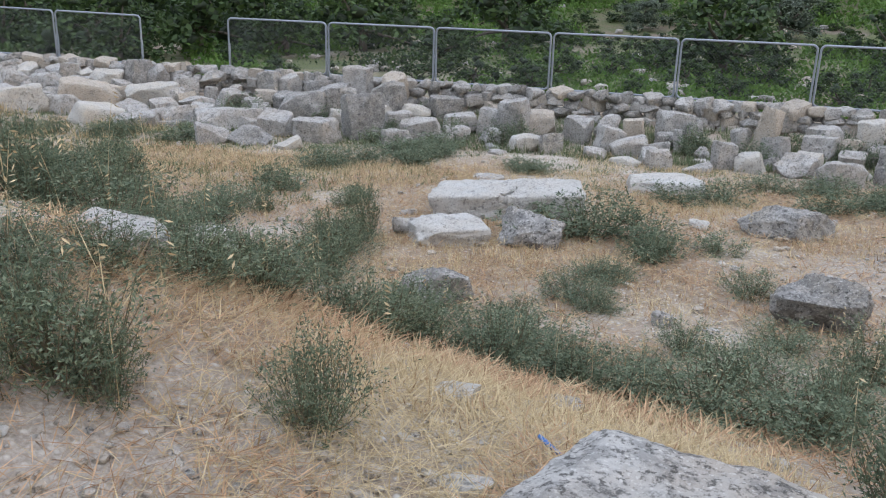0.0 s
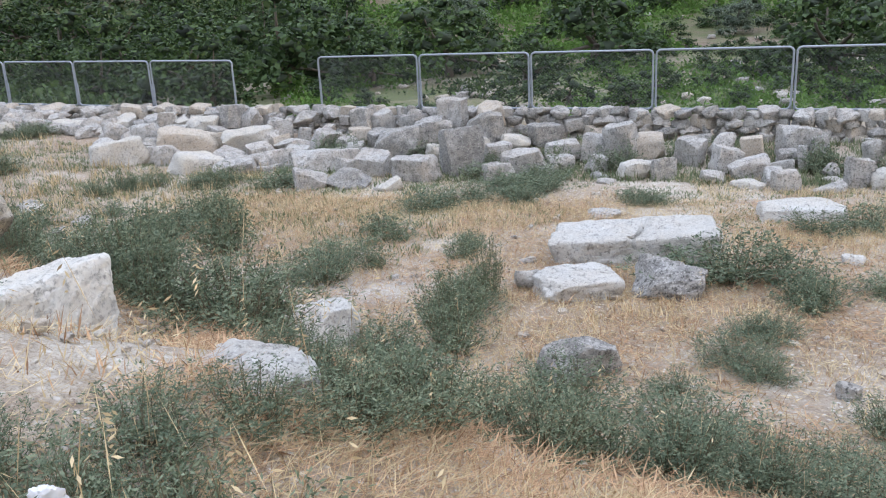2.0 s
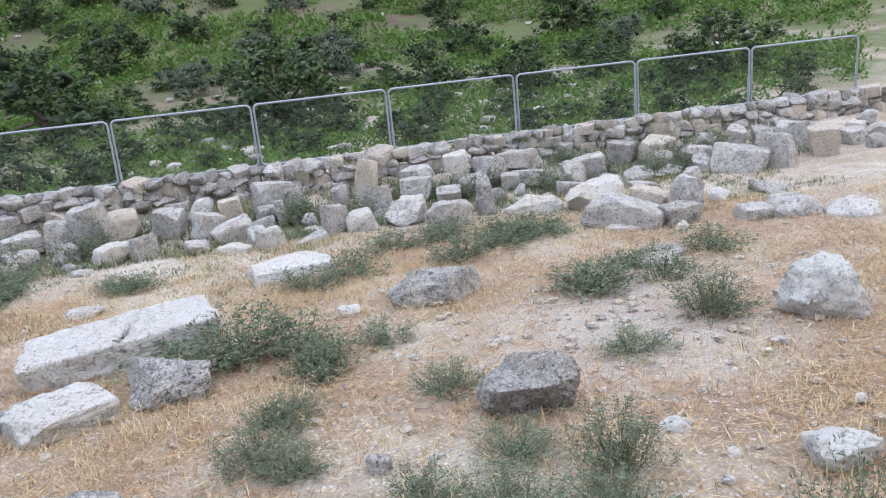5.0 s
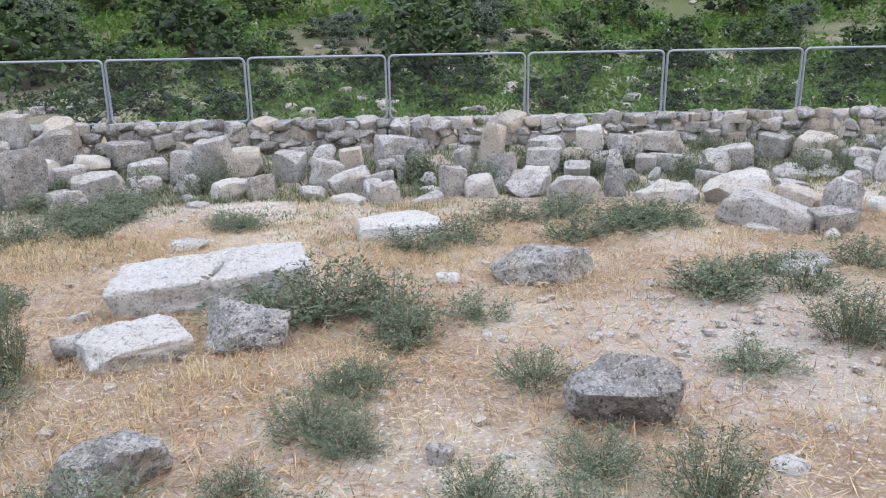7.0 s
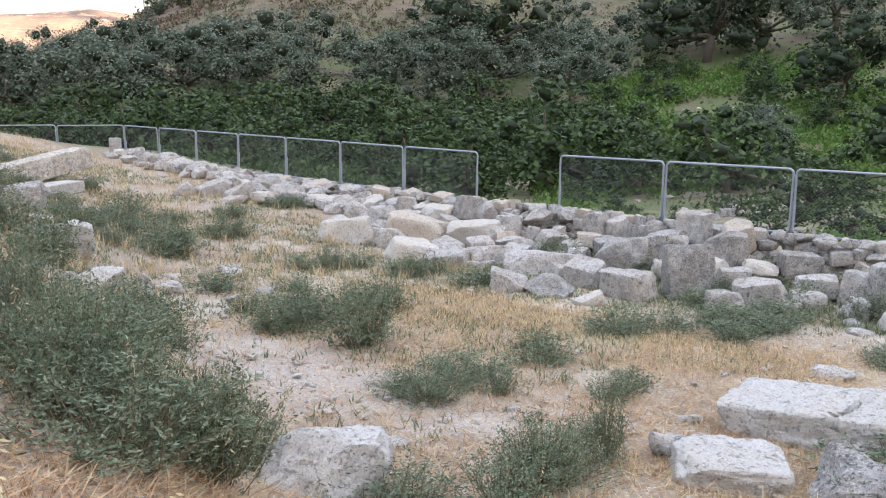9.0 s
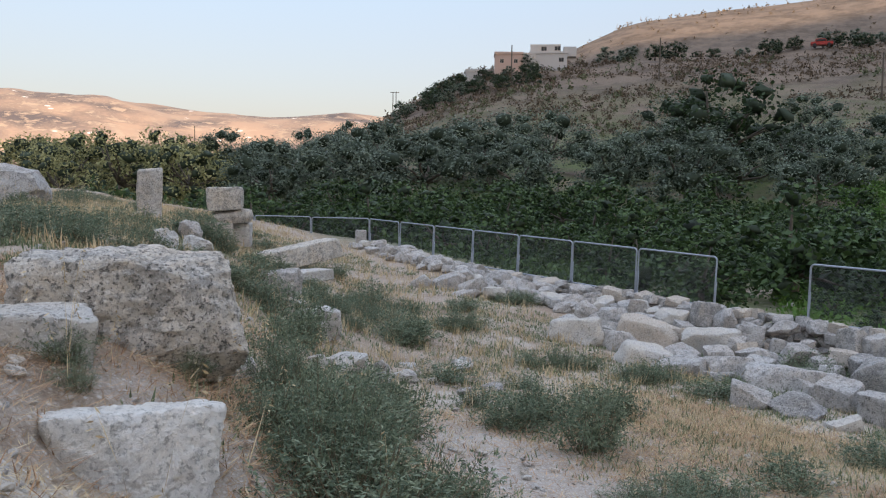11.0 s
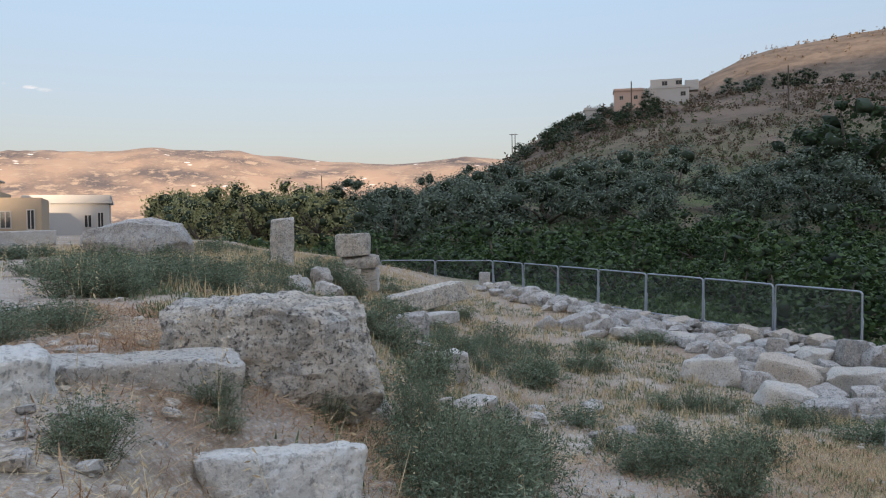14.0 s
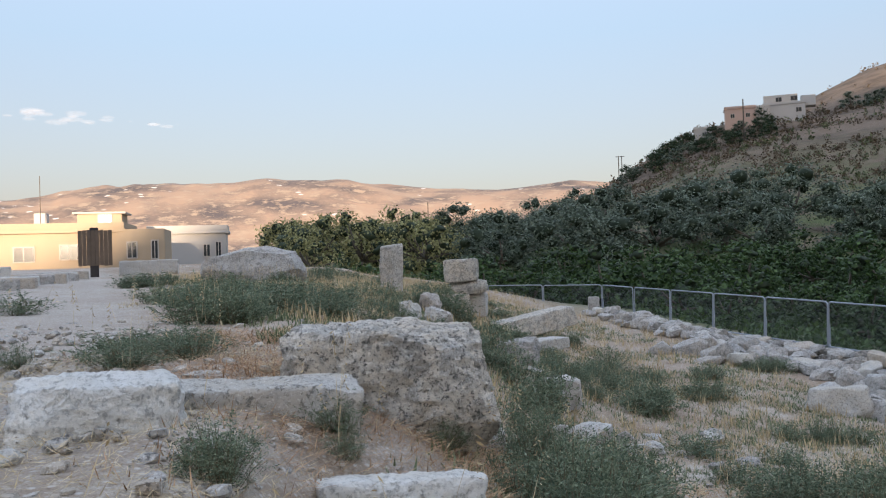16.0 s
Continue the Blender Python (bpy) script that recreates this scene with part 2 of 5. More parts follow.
BLUE = plain("blue_plastic", (0.08, 0.22, 0.55), 0.4)
LITTER = plain("white_plastic", (0.75, 0.76, 0.8), 0.5)
RUST = plain("red_vehicle_paint", (0.4, 0.05, 0.04), 0.4)


# ---- building blocks ----
def mesh_of(name, verts, faces, material, smooth=False):
    me = bpy.data.meshes.new(name)
    me.from_pydata([tuple(v) for v in verts], [], faces)
    if smooth:
        me.shade_smooth()
    me.materials.append(material)
    return me


def quick_mesh(name, verts, quads, material):
    """A large mesh of quads from arrays."""
    me = bpy.data.meshes.new(name)
    verts, quads = np.asarray(verts, np.float32), np.asarray(quads, np.int32)
    k = quads.shape[1]
    me.vertices.add(len(verts))
    me.vertices.foreach_set("co", verts.ravel())
    me.loops.add(quads.size)
    me.loops.foreach_set("vertex_index", quads.ravel())
    me.polygons.add(len(quads))
    me.polygons.foreach_set("loop_start", np.arange(0, quads.size, k, dtype=np.int32))
    me.update(calc_edges=True)
    me.materials.append(material)
    return me


def part(name, me, parent, m=None, label=""):
    ob = new(name, me)
    ob.parent = parent
    if m is not None:
        ob.matrix_basis = m
    return tagged(ob, label)


def part_bm(name, bm, material, parent, label="", m=None):
    me = bpy.data.meshes.new(name)
    bm.to_mesh(me)
    bm.free()
    me.materials.append(material)
    return part(name, me, parent, m, label)


def box_bm(w, d, h, bevel=0.0, at=(0, 0, 0), bm=None):
    """A box whose base centre is at the given place."""
    bm = bm or bmesh.new()
    got = bmesh.ops.create_cube(bm, size=1.0, matrix=Matrix.Translation((at[0], at[1], at[2] + h / 2)) @ Matrix.Diagonal((w, d, h, 1)))
    if bevel:
        edges = {e for v in got["verts"] for e in v.link_edges}
        bmesh.ops.bevel(bm, geom=list(edges), offset=bevel, segments=2, affect="EDGES")
    return bm


def tube(points, radius, sides=8):
    """Vertices and quads of a tube along points; radius may be one per point."""
    pts = [Vector(p) for p in points]
    rad = radius if isinstance(radius, (list, tuple)) else [radius] * len(pts)
    verts, faces = [], []
    up = Vector((0.3, 1, 0.13)).normalized()
    for i, p in enumerate(pts):
        way = (pts[min(i + 1, len(pts) - 1)] - pts[max(i - 1, 0)]).normalized()
        a = way.cross(up)
        a = a.normalized() if a.length > 1e-4 else Vector((1, 0, 0))
        b = way.cross(a)
        for k in range(sides):
            t = 2 * math.pi * k / sides
            verts.append(p + (a * math.cos(t) + b * math.sin(t)) * rad[i])
    for i in range(len(pts) - 1):
        for k in range(sides):
            q = (k + 1) % sides
            faces.append((i * sides + k, i * sides + q, (i + 1) * sides + q, (i + 1) * sides + k))
    faces.append(tuple(range(sides))[::-1])
    faces.append(tuple(range((len(pts) - 1) * sides, len(pts) * sides)))
    return verts, faces


# ---- the lie of the land ----
def sstep(a, b, x):
    t = min(1.0, max(0.0, (x - a) / (b - a)))
    return t * t * (3 - 2 * t)


def ground_z(x, y):
    """The upper terrace, the bank and the lower yard."""
    up = -0.22 + 0.67 * sstep(-0.3, -3.0, x) - 0.02 * max(min(x, 12), 0)
    low = -1.3 - 0.075 * (min(y, 17.0) - 5) + 0.06 * max(0.0, -x - 8) * sstep(-8, -14, x)
    if x < -0.5:
        d = (y - 3.1 + 0.3 * (x + 0.5)) * 0.95
    else:
        d = y - 3.1 + 0.42 * min(x + 0.5, 2.0) + 0.1 * max(x - 1.5, 0)
    w = 2.5 + 0.25 * max(0.0, -x - 4)
    up += 0.012 * max(0.0, min(-x, 75) - 3) * sstep(1.0, -2.0, d)
    dip = 0.38 * math.exp(-((x + 3.15) ** 2 + (y - 3.65) ** 2) / 0.35)
    mound = 0.08 * math.exp(-(((x + 3.5) / 0.28) ** 2) - ((y - 3.1) / 0.32) ** 2)
    return up + (low - up) * sstep(-1.1, w, d) - dip + mound


def fence_y(x):
    if x > -28.4:
        return 18.1 - 0.12 * (x + 3.81)
    return max(21.0 + 0.62 * (x + 28.4), 12.0)


RIDGE_AZ = (-180, -120, -60, 0, 12, 19, 28.5, 34.5, 38, 42.5, 46, 48.5, 51, 52.6, 54.4, 56, 58, 60, 64, 180)
RIDGE_TAN = (0.0, 0.05, 0.28, 0.24, 0.19, 0.16, 0.158, 0.156, 0.152, 0.148, 0.149, 0.142, 0.128, 0.112, 0.093, 0.072, 0.048, 0.025, 0.0, 0.0)
CREST_AZ = (-180, -45, 0, 20, 30, 35, 37.3, 39.7, 42.5, 44.5, 46.5, 48, 180)
CREST_TAN = (0.0, 0.0, 0.2, 0.21, 0.2, 0.196, 0.191, 0.189, 0.168, 0.15, 0.12, 0.0, 0.0)
PEAK_AZ = (54, 57, 62.6, 66.5, 70.6, 74, 76, 78.8, 81, 86, 90, 93, 98)
PEAK_TAN = (0.06, 0.07, 0.0775, 0.083, 0.087, 0.094, 0.096, 0.099, 0.092, 0.092, 0.088, 0.078, 0.075)


def far_z(x, y):
    """The valley floor, the hill north of it, the sunlit crest behind, the plain and the mountains."""
    r = math.hypot(x, y - 2.5)
    az = math.degrees(math.atan2(-x, y - 2.5))
    tan = float(np.interp(az, RIDGE_AZ, RIDGE_TAN))
    q = min(max(r - 32, 0), 143)
    rise = (q * q / (q + 92)) / 87.0
    z = -2.0 + (175 * tan + 3.0 * min(1.0, tan / 0.03)) * rise
    z += 2.8 * sstep(40, 85, r) * sstep(50, 60, az) * (1 - sstep(110, 400, r))
    rough = min(1.0, q / 60.0) * tan / 0.25
    z += rough * 2.4 * noise.noise((x * 0.03, y * 0.03, 3.1)) + rough * 1.3 * noise.noise((x * 0.11, y * 0.11, 7.7))
    if r > 175:
        z += 0.0 if tan < 0.02 else -0.03 * min(r - 175, 400)
        crest = 330 * float(np.interp(az, CREST_AZ, CREST_TAN)) + 1.0
        crest += 2.0 * noise.noise((x * 0.02, y * 0.02, 9.3))
        z += max(0.0, crest - z) * sstep(190, 330, r) * (1 - 0.7 * sstep(340, 700, r)) * (tan > 0)
    if r > 110 and az > 50:
        z -= 60 * sstep(110, 1500, r) * sstep(57, 64, az)
        peak = float(np.interp(az, PEAK_AZ, PEAK_TAN)) + 0.002 * noise.noise((az * 0.6, 0.2, 5.5))
        body = sstep(1900, 4000, r) ** 1.2
        z += (peak * 4000 + 60) * body + 34 * body * (1 - sstep(3700, 4050, r)) * noise.fractal((x * 0.0022, y * 0.0022, 0), 0.8, 2.0, 5)
    return z


def back_z(x, y):
    """How far the ridge towards the sun stands above the plain."""
    s = x * 0.95 - y * 0.31
    v = x * 0.31 + y * 0.95
    return (52 + 38 * sstep(4, 62, v) - 10 * sstep(-7, -15, v)) * sstep(120, 400, s) if s > 120 else 0.0


def terrain_z(x, y):
    r = math.hypot(x, y - 2.5)
    f = max(sstep(fence_y(x) + 0.4, fence_y(x) + 5, y), sstep(90, 140, r))
    near = ground_z(max(min(x, 20), -90), max(min(y, 22), -8))
    if -27.0 < x < 14:
        foot = 14.6 - 0.11 * (x + 3)
        near += 0.28 * sstep(foot + 0.2, foot + 3.0, y) * sstep(-14, -10, x)
    z = near if f < 1e-4 else near + (far_z(x, y) - near) * f
    z += back_z(x, y)
    if r < 45:
        z += 0.035 * noise.noise((x * 1.1, y * 1.1, 0.7)) + 0.016 * noise.noise((x * 4.3, y * 4.3, 2.2))
    return z


def stretch(lo, hi, step, reach, grow):
    out = list(np.arange(lo, hi, step))
    s = step
    while out[-1] < reach[1]:
        s *= grow
        out.append(out[-1] + s)
    s, front = step, []
    at = lo
    while at > reach[0]:
        s *= grow
        at -= s
        front.append(at)
    return front[::-1] + out


gx = stretch(-10.0, 7.5, 0.17, (-4700, 900), 1.05)
gy = stretch(0.0, 18.5, 0.17, (-1800, 2600), 1.055)
gv = [(x, y, terrain_z(x, y)) for y in gy for x in gx]
nx = len(gx)
gi = np.arange(nx * len(gy)).reshape(len(gy), nx)
gq = np.stack([gi[:-1, :-1], gi[:-1, 1:], gi[1:, 1:], gi[1:, :-1]], -1).reshape(-1, 4)
ground_me = quick_mesh("ground", gv, gq, SOIL)
ground_me.shade_smooth()
tagged(new("ground", ground_me), "dry stony soil with straw, sloping to a valley", "ground", kind="structure")


# ---- stones ----
def cube_grid(n):
    """Directions of a cube's skin, n cells to an edge, welded, and its quads."""
    index, verts, faces = {}, [], []

    def vert(p):
        if p not in index:
            index[p] = len(verts)
            verts.append(tuple(2 * c / n - 1 for c in p))
        return index[p]

    for axis in range(3):
        for side in (0, n):
            for i in range(n):
                for j in range(n):
                    ring = []
                    for a, b in ((i, j), (i + 1, j), (i + 1, j + 1), (i, j + 1)):
                        p = [a, b]
                        p.insert(axis, side)
                        ring.append(vert(tuple(p)))
                    if (side == n) == (axis == 1):
                        ring.reverse()
                    faces.append(ring)
    return np.array(verts), faces


GRIDS = {n: cube_grid(n) for n in (2, 3, 4, 5, 8, 12, 22, 40)}


def stone_mesh(name, w, d, h, kind, material, seed, n=8, rough=1.0, crack=None):
    """A stone of w x d x h on its base: a squared, worn block or a broken rock, cut by chance planes."""
    rng = np.random.default_rng(seed)
    skin, faces = GRIDS[n]
    p = skin.copy()
    if kind == "r":
        q = p / np.linalg.norm(p, axis=1)[:, None]
        p = p * 0.5 + q * 0.58
        cuts, lo, hi = 11, 0.7, 1.0
    elif kind == "p":
        p = p / (np.sum(np.abs(p) ** 22, axis=1) ** (1 / 22))[:, None]
        cuts, lo, hi = 6, 1.08, 1.4
    else:
        q = p / (np.sum(np.abs(p) ** 16, axis=1) ** (1 / 16))[:, None]
        p = q * 1.0
        cuts, lo, hi = 7, 0.97, 1.3
    for _ in range(cuts):
        way = rng.normal(size=3)
        way /= np.linalg.norm(way)
        limit = rng.uniform(lo, hi) * (1.0 if kind == "r" else 1.12)
        over = np.maximum(p @ way - limit, 0)
        p -= np.outer(over * 0.93, way)
    lean = rng.uniform(-0.15, 0.15, 4) * (0.3 if kind == "p" else 1.0) * (1.4 if kind == "r" else 1.0)
    p[:, 0] *= 1 + lean[0] * p[:, 2]
    p[:, 1] *= 1 + lean[1] * p[:, 2]
    p[:, 2] += lean[2] * p[:, 0] * (p[:, 2] > 0) + lean[3] * p[:, 1] * (p[:, 2] > 0)
    half = np.array([w / 2, d / 2, h / 2])
    size = min(w, d, h)
    out = []
    off = rng.uniform(0, 90, 3)
    for v in p * half:
        s = Vector(v) / size * 1.3 + Vector(off)
        k = (0.11 if kind == "r" else 0.065) * noise.noise(s * 0.9) + 0.05 * noise.noise(s * 2.6)
        if n > 8:
            k += 0.022 * noise.noise(s * 7) + 0.016 * noise.noise(s * 16)
        if n > 22:
            k += 0.014 * noise.noise(s * 34)
        way = Vector(v).normalized()
        if crack is not None and v[2] > 0.35 * h and abs(v[0] - crack - 0.3 * v[1] + 0.03 * noise.noise(s * 4)) < 0.024:
            k -= 0.09
        out.append(tuple(Vector(v) + way * k * size * rough + Vector((0, 0, h / 2))))
    me = bpy.data.meshes.new(name)
    me.from_pydata(out, [], faces)
    me.materials.append(material)
    me.shade_smooth()
    me.set_sharp_from_angle(angle=radians(38))
    return me


LOOK = {"c": "chalky white", "l": "smooth light grey", "w": "pale", "g": "weathered grey", "d": "dark lichen-covered", "b": "pitted", "t": "tan"}
stone_count = [0]
heap_spots = []


def stone(name, x, y, z, w, d, h, turn, kind="b", tone="g", heaped=False, tip=(0, 0), n=None, label="", rough=1.0, crack=None):
    stone_count[0] += 1
    if heaped and tone == "w":
        tone = "lg"[stone_count[0] % 2]
        rough = 1.3
    if not heaped and n is None:
        rough = 1.7
    n = n or (22 if max(w, h) > 0.32 and not heaped else 12 if max(w, h) > 0.5 else 8)
    if not heaped:
        z = min(z, ground_z(x, y) - 0.02) if z > ground_z(x, y) - 0.02 and not tip[0] and not tip[1] else z
    ob = new(name, stone_mesh(name, w, d, h, kind, STONE[tone], stone_count[0], n, rough, crack))
    if heaped:
        heap_spots.append((x, y))
        rng = random.Random(stone_count[0])
        tip = (rng.uniform(-13, 13), rng.uniform(-13, 13))
        turn += rng.uniform(-28, 28)
    ob.matrix_basis = pose(x, y, z, tip[0], tip[1], turn)
    shape = "squared limestone block" if kind in "bp" else "rough limestone rock"
    where = "in the rubble below the fence" if heaped else "lying among dry grass"
    return tagged(ob, label or f"{LOOK[tone]} {shape} {where}", "stone", "rubble heap" if heaped else "")


# the large blocks of the yard and of the bank
stone("limestone_slab", -1.1, 9.74, -1.92, 1.68, 0.95, 0.58, 6, "p", "w", False, (-2.0, -3.0), 40, "large white fallen slab with a crack across its top", 1.3, 0.1)
stone("limestone_block", -4.95, 4.2, 0.02, 1.16, 0.75, 0.7, 72, "p", "b", False, (0.01, 1), 40, "big pitted block with black lichen on the bank", 1.5)
stone("limestone_block", -4.32, 3.3, 0.14, 0.98, 0.42, 0.4, 80, "p", "l", False, (0.01, 1), 40, "long smooth grey block beside the big pitted block", 0.8)
stone("limestone_block", -3.95, 2.56, 0.3, 0.68, 0.42, 0.36, 90, "b", "c", False, (0.01, 2), 40, "white block with a chipped end on the path's edge", 1.2)
stone("limestone_block", -3.5, 3.73, -0.26, 0.64, 0.42, 0.46, 80, "b", "c", False, (0.01, 3), 40, "white broken block lying on the bank", 1.0)
stone("limestone_slab", 0.2, 2.08, -0.45, 0.9, 0.75, 0.36, -33, "b", "g", False, (0.01, 0), 40, "pitted grey slab at the edge of the bank", 0.8)
stone("limestone_rock", -2.05, 3.14, -0.11, 0.46, 0.4, 0.3, 40, "r", "w", False, (0.01, 4), 22, "rounded white rock half hidden by a shrub")
stone("limestone_boulder", -19.74, 5.96, 0.2, 2.35, 1.6, 1.2, 77, "r", "g", False, (0.01, 0), 22, "large rounded grey boulder behind the shrubs")
stone('limestone_block', -5.24, 17.50, -1.78, 0.53, 0.40, 0.72, 11, 'b', 'g', True)
stone('limestone_rock', -4.36, 16.62, -2.04, 0.71, 0.60, 0.82, 18, 'r', 'd', True)
stone('limestone_block', -4.49, 15.11, -2.38, 0.66, 0.49, 1.17, 15, 'b', 'd', True)
stone('limestone_block', -3.99, 15.79, -2.12, 0.48, 0.36, 0.48, 19, 'b', 'g', True)
stone('limestone_block', -3.72, 14.53, -2.15, 0.52, 0.39, 0.42, 20, 'b', 'w', True)
stone('limestone_rock', -3.76, 16.46, -1.92, 0.55, 0.46, 0.32, 2, 'r', 'w', True)
stone('limestone_block', -3.29, 15.11, -2.24, 0.75, 0.56, 0.67, 0, 'b', 'g', True)
stone('limestone_block', -2.81, 16.06, -1.98, 0.63, 0.47, 0.31, 20, 'b', 'g', True)
stone('limestone_block', -3.25, 16.63, -1.87, 0.56, 0.42, 0.42, 6, 'b', 'd', True)
stone('limestone_block', -2.23, 15.95, -2.03, 0.47, 0.35, 0.50, 1, 'b', 'g', True)
stone('limestone_rock', -2.15, 15.29, -2.13, 0.38, 0.32, 0.39, 23, 'r', 'g', True)
stone('limestone_rock', -1.47, 14.89, -2.17, 0.57, 0.48, 0.43, 5, 'r', 'w', True)
stone('limestone_block', -0.99, 14.68, -2.18, 0.38, 0.28, 0.50, 13, 'b', 'd', True)
stone('limestone_block', -1.63, 15.89, -2.10, 0.52, 0.39, 0.81, 6, 'b', 'g', True)
stone('limestone_rock', -1.84, 14.29, -2.06, 0.36, 0.29, 0.15, 12, 'r', 'g', True)
stone('limestone_block', -0.60, 15.69, -2.03, 0.45, 0.34, 0.50, -8, 'b', 'g', True)
stone('limestone_block', -0.01, 15.33, -2.08, 0.48, 0.36, 0.44, 3, 'b', 'g', True)
stone('limestone_block', 0.47, 15.63, -2.00, 0.34, 0.26, 0.50, 8, 'b', 't', True)
stone('limestone_block', 1.10, 15.87, -1.94, 0.55, 0.41, 0.55, -4, 'b', 'g', True)
stone('limestone_block', 0.40, 14.74, -2.15, 0.55, 0.41, 0.44, 4, 'b', 'g', True)
stone('limestone_block', 0.81, 13.88, -2.11, 0.37, 0.28, 0.44, 0, 'b', 'w', True)
stone('limestone_rock', 0.27, 14.06, -2.05, 0.64, 0.33, 0.18, -14, 'r', 'w', True)
stone('limestone_block', 0.87, 15.14, -2.02, 0.39, 0.30, 0.20, 3, 'b', 'g', True)
stone('limestone_block', 1.20, 15.22, -2.04, 0.15, 0.11, 0.45, -3, 'b', 'g', True)
stone('limestone_block', 0.95, 15.46, -1.94, 0.31, 0.24, 0.23, -10, 'b', 'd', True)
stone('limestone_rock', -0.21, 14.50, -2.11, 0.41, 0.35, 0.27, -13, 'r', 'g', True)
stone('limestone_rock', 1.53, 14.91, -2.06, 0.26, 0.22, 0.28, 3, 'r', 'g', True)
stone('limestone_rock', 1.54, 14.50, -2.07, 0.30, 0.25, 0.16, -8, 'r', 'w', True)
stone('limestone_rock', 1.40, 13.81, -2.03, 0.46, 0.31, 0.16, -1, 'r', 'g', True)
stone('limestone_block', 1.82, 14.12, -2.18, 0.35, 0.26, 0.65, 2, 'b', 'g', True)
stone('limestone_rock', 2.22, 15.36, -2.01, 0.40, 0.34, 0.50, -4, 'r', 'g', True)
stone('limestone_block', 2.53, 15.26, -2.15, 0.36, 0.27, 1.02, 0, 'b', 't', True)
stone('limestone_block', 2.78, 15.07, -2.06, 0.44, 0.33, 0.46, -16, 'b', 'g', True)
stone('limestone_block', 2.24, 13.93, -2.11, 0.44, 0.33, 0.43, -3, 'b', 'w', True)
stone('limestone_rock', 2.84, 13.98, -2.12, 0.65, 0.55, 0.48, -16, 'r', 'g', True)
stone('limestone_block', 3.37, 13.24, -2.06, 0.60, 0.45, 0.48, -5, 'b', 'g', True)
stone('limestone_block', 3.49, 15.21, -1.99, 0.50, 0.37, 0.42, -5, 'b', 'w', True)
stone('limestone_block', 3.94, 14.83, -2.01, 0.40, 0.30, 0.26, -29, 'b', 'g', True)
stone('limestone_rock', 4.07, 13.45, -2.16, 0.30, 0.26, 0.76, -30, 'r', 'd', True)
stone('limestone_rock', 4.63, 12.96, -2.01, 0.86, 0.62, 0.38, -32, 'r', 'w', True)
stone('limestone_rock', 5.33, 15.54, -1.85, 1.44, 0.58, 0.40, -9, 'r', 'w', True)
stone('limestone_block', 4.39, 15.54, -1.90, 0.40, 0.30, 0.58, -20, 'b', 'w', True)
stone('limestone_block', 5.48, 14.92, -1.96, 0.68, 0.42, 0.26, -20, 'b', 'w', True)
stone('limestone_rock', 6.10, 14.47, -2.10, 0.48, 0.41, 0.56, -32, 'r', 'g', True)
stone('limestone_rock', 5.02, 14.42, -2.03, 0.17, 0.15, 0.24, -22, 'r', 'w', True)
stone('limestone_rock', 5.53, 12.64, -2.04, 0.80, 0.68, 0.59, -31, 'r', 'w', True)
stone('limestone_block', 5.14, 11.21, -1.90, 1.03, 0.74, 0.45, -34, 'b', 'g', True)
stone('limestone_rock', 5.03, 10.98, -1.82, 0.55, 0.35, 0.18, -28, 'r', 'w', True)
stone('limestone_block', 5.89, 11.82, -1.95, 0.53, 0.40, 0.42, -29, 'b', 't', True)
stone('limestone_rock', 7.07, 14.08, -2.05, 0.56, 0.44, 0.27, -20, 'r', 'g', True)
stone('limestone_block', 6.78, 13.53, -2.01, 0.42, 0.28, 0.15, -26, 'b', 'w', True)
stone('limestone_rock', 6.12, 11.24, -1.97, 0.47, 0.40, 0.69, -22, 'r', 'g', True)
stone('limestone_block', 7.67, 14.31, -2.04, 0.36, 0.27, 0.44, -23, 'b', 'w', True)
stone('limestone_rock', 7.67, 14.05, -2.01, 0.48, 0.33, 0.19, -19, 'r', 'w', True)
stone('limestone_block', 5.68, 10.70, -1.85, 0.42, 0.31, 0.38, -29, 'b', 'd', True)
stone('limestone_rock', 5.50, 10.42, -1.79, 0.22, 0.19, 0.18, -44, 'r', 'w', True)
stone('limestone_rock', 7.70, 13.33, -2.04, 0.33, 0.28, 0.31, -25, 'r', 'g', True)
stone('limestone_block', -11.76, 15.29, -2.14, 1.09, 0.81, 0.67, 56, 'b', 'w', True)
stone('limestone_block', -10.99, 15.74, -2.19, 0.74, 0.55, 0.53, 52, 'b', 'g', True)
stone('limestone_block', -9.86, 15.07, -2.19, 0.99, 0.71, 0.50, 41, 'b', 'w', True)
stone('limestone_block', -8.97, 15.11, -2.18, 0.76, 0.57, 0.39, 42, 'b', 'g', True)
stone('limestone_block', -9.67, 17.00, -2.02, 1.07, 0.66, 0.48, 26, 'b', 'w', True)
stone('limestone_rock', -8.51, 16.67, -2.01, 0.85, 0.45, 0.30, 41, 'r', 'w', True)
stone('limestone_block', -8.55, 15.75, -2.23, 0.86, 0.65, 0.46, 36, 'b', 'g', True)
stone('limestone_block', -7.29, 15.49, -2.24, 1.18, 0.77, 0.54, 24, 'b', 'g', True)
stone('limestone_block', -6.04, 14.89, -2.22, 0.58, 0.44, 0.60, 15, 'b', 'g', True)
stone('limestone_rock', -6.13, 13.72, -2.08, 0.81, 0.63, 0.40, 39, 'r', 'd', True)
stone('limestone_block', -6.78, 13.55, -2.07, 0.53, 0.40, 0.41, 46, 'b', 'g', True)
stone('limestone_block', -5.14, 14.51, -2.19, 0.76, 0.57, 0.60, 12, 'b', 'w', True)
stone('limestone_rock', -5.30, 13.54, -2.04, 0.48, 0.41, 0.29, 35, 'r', 'w', True)
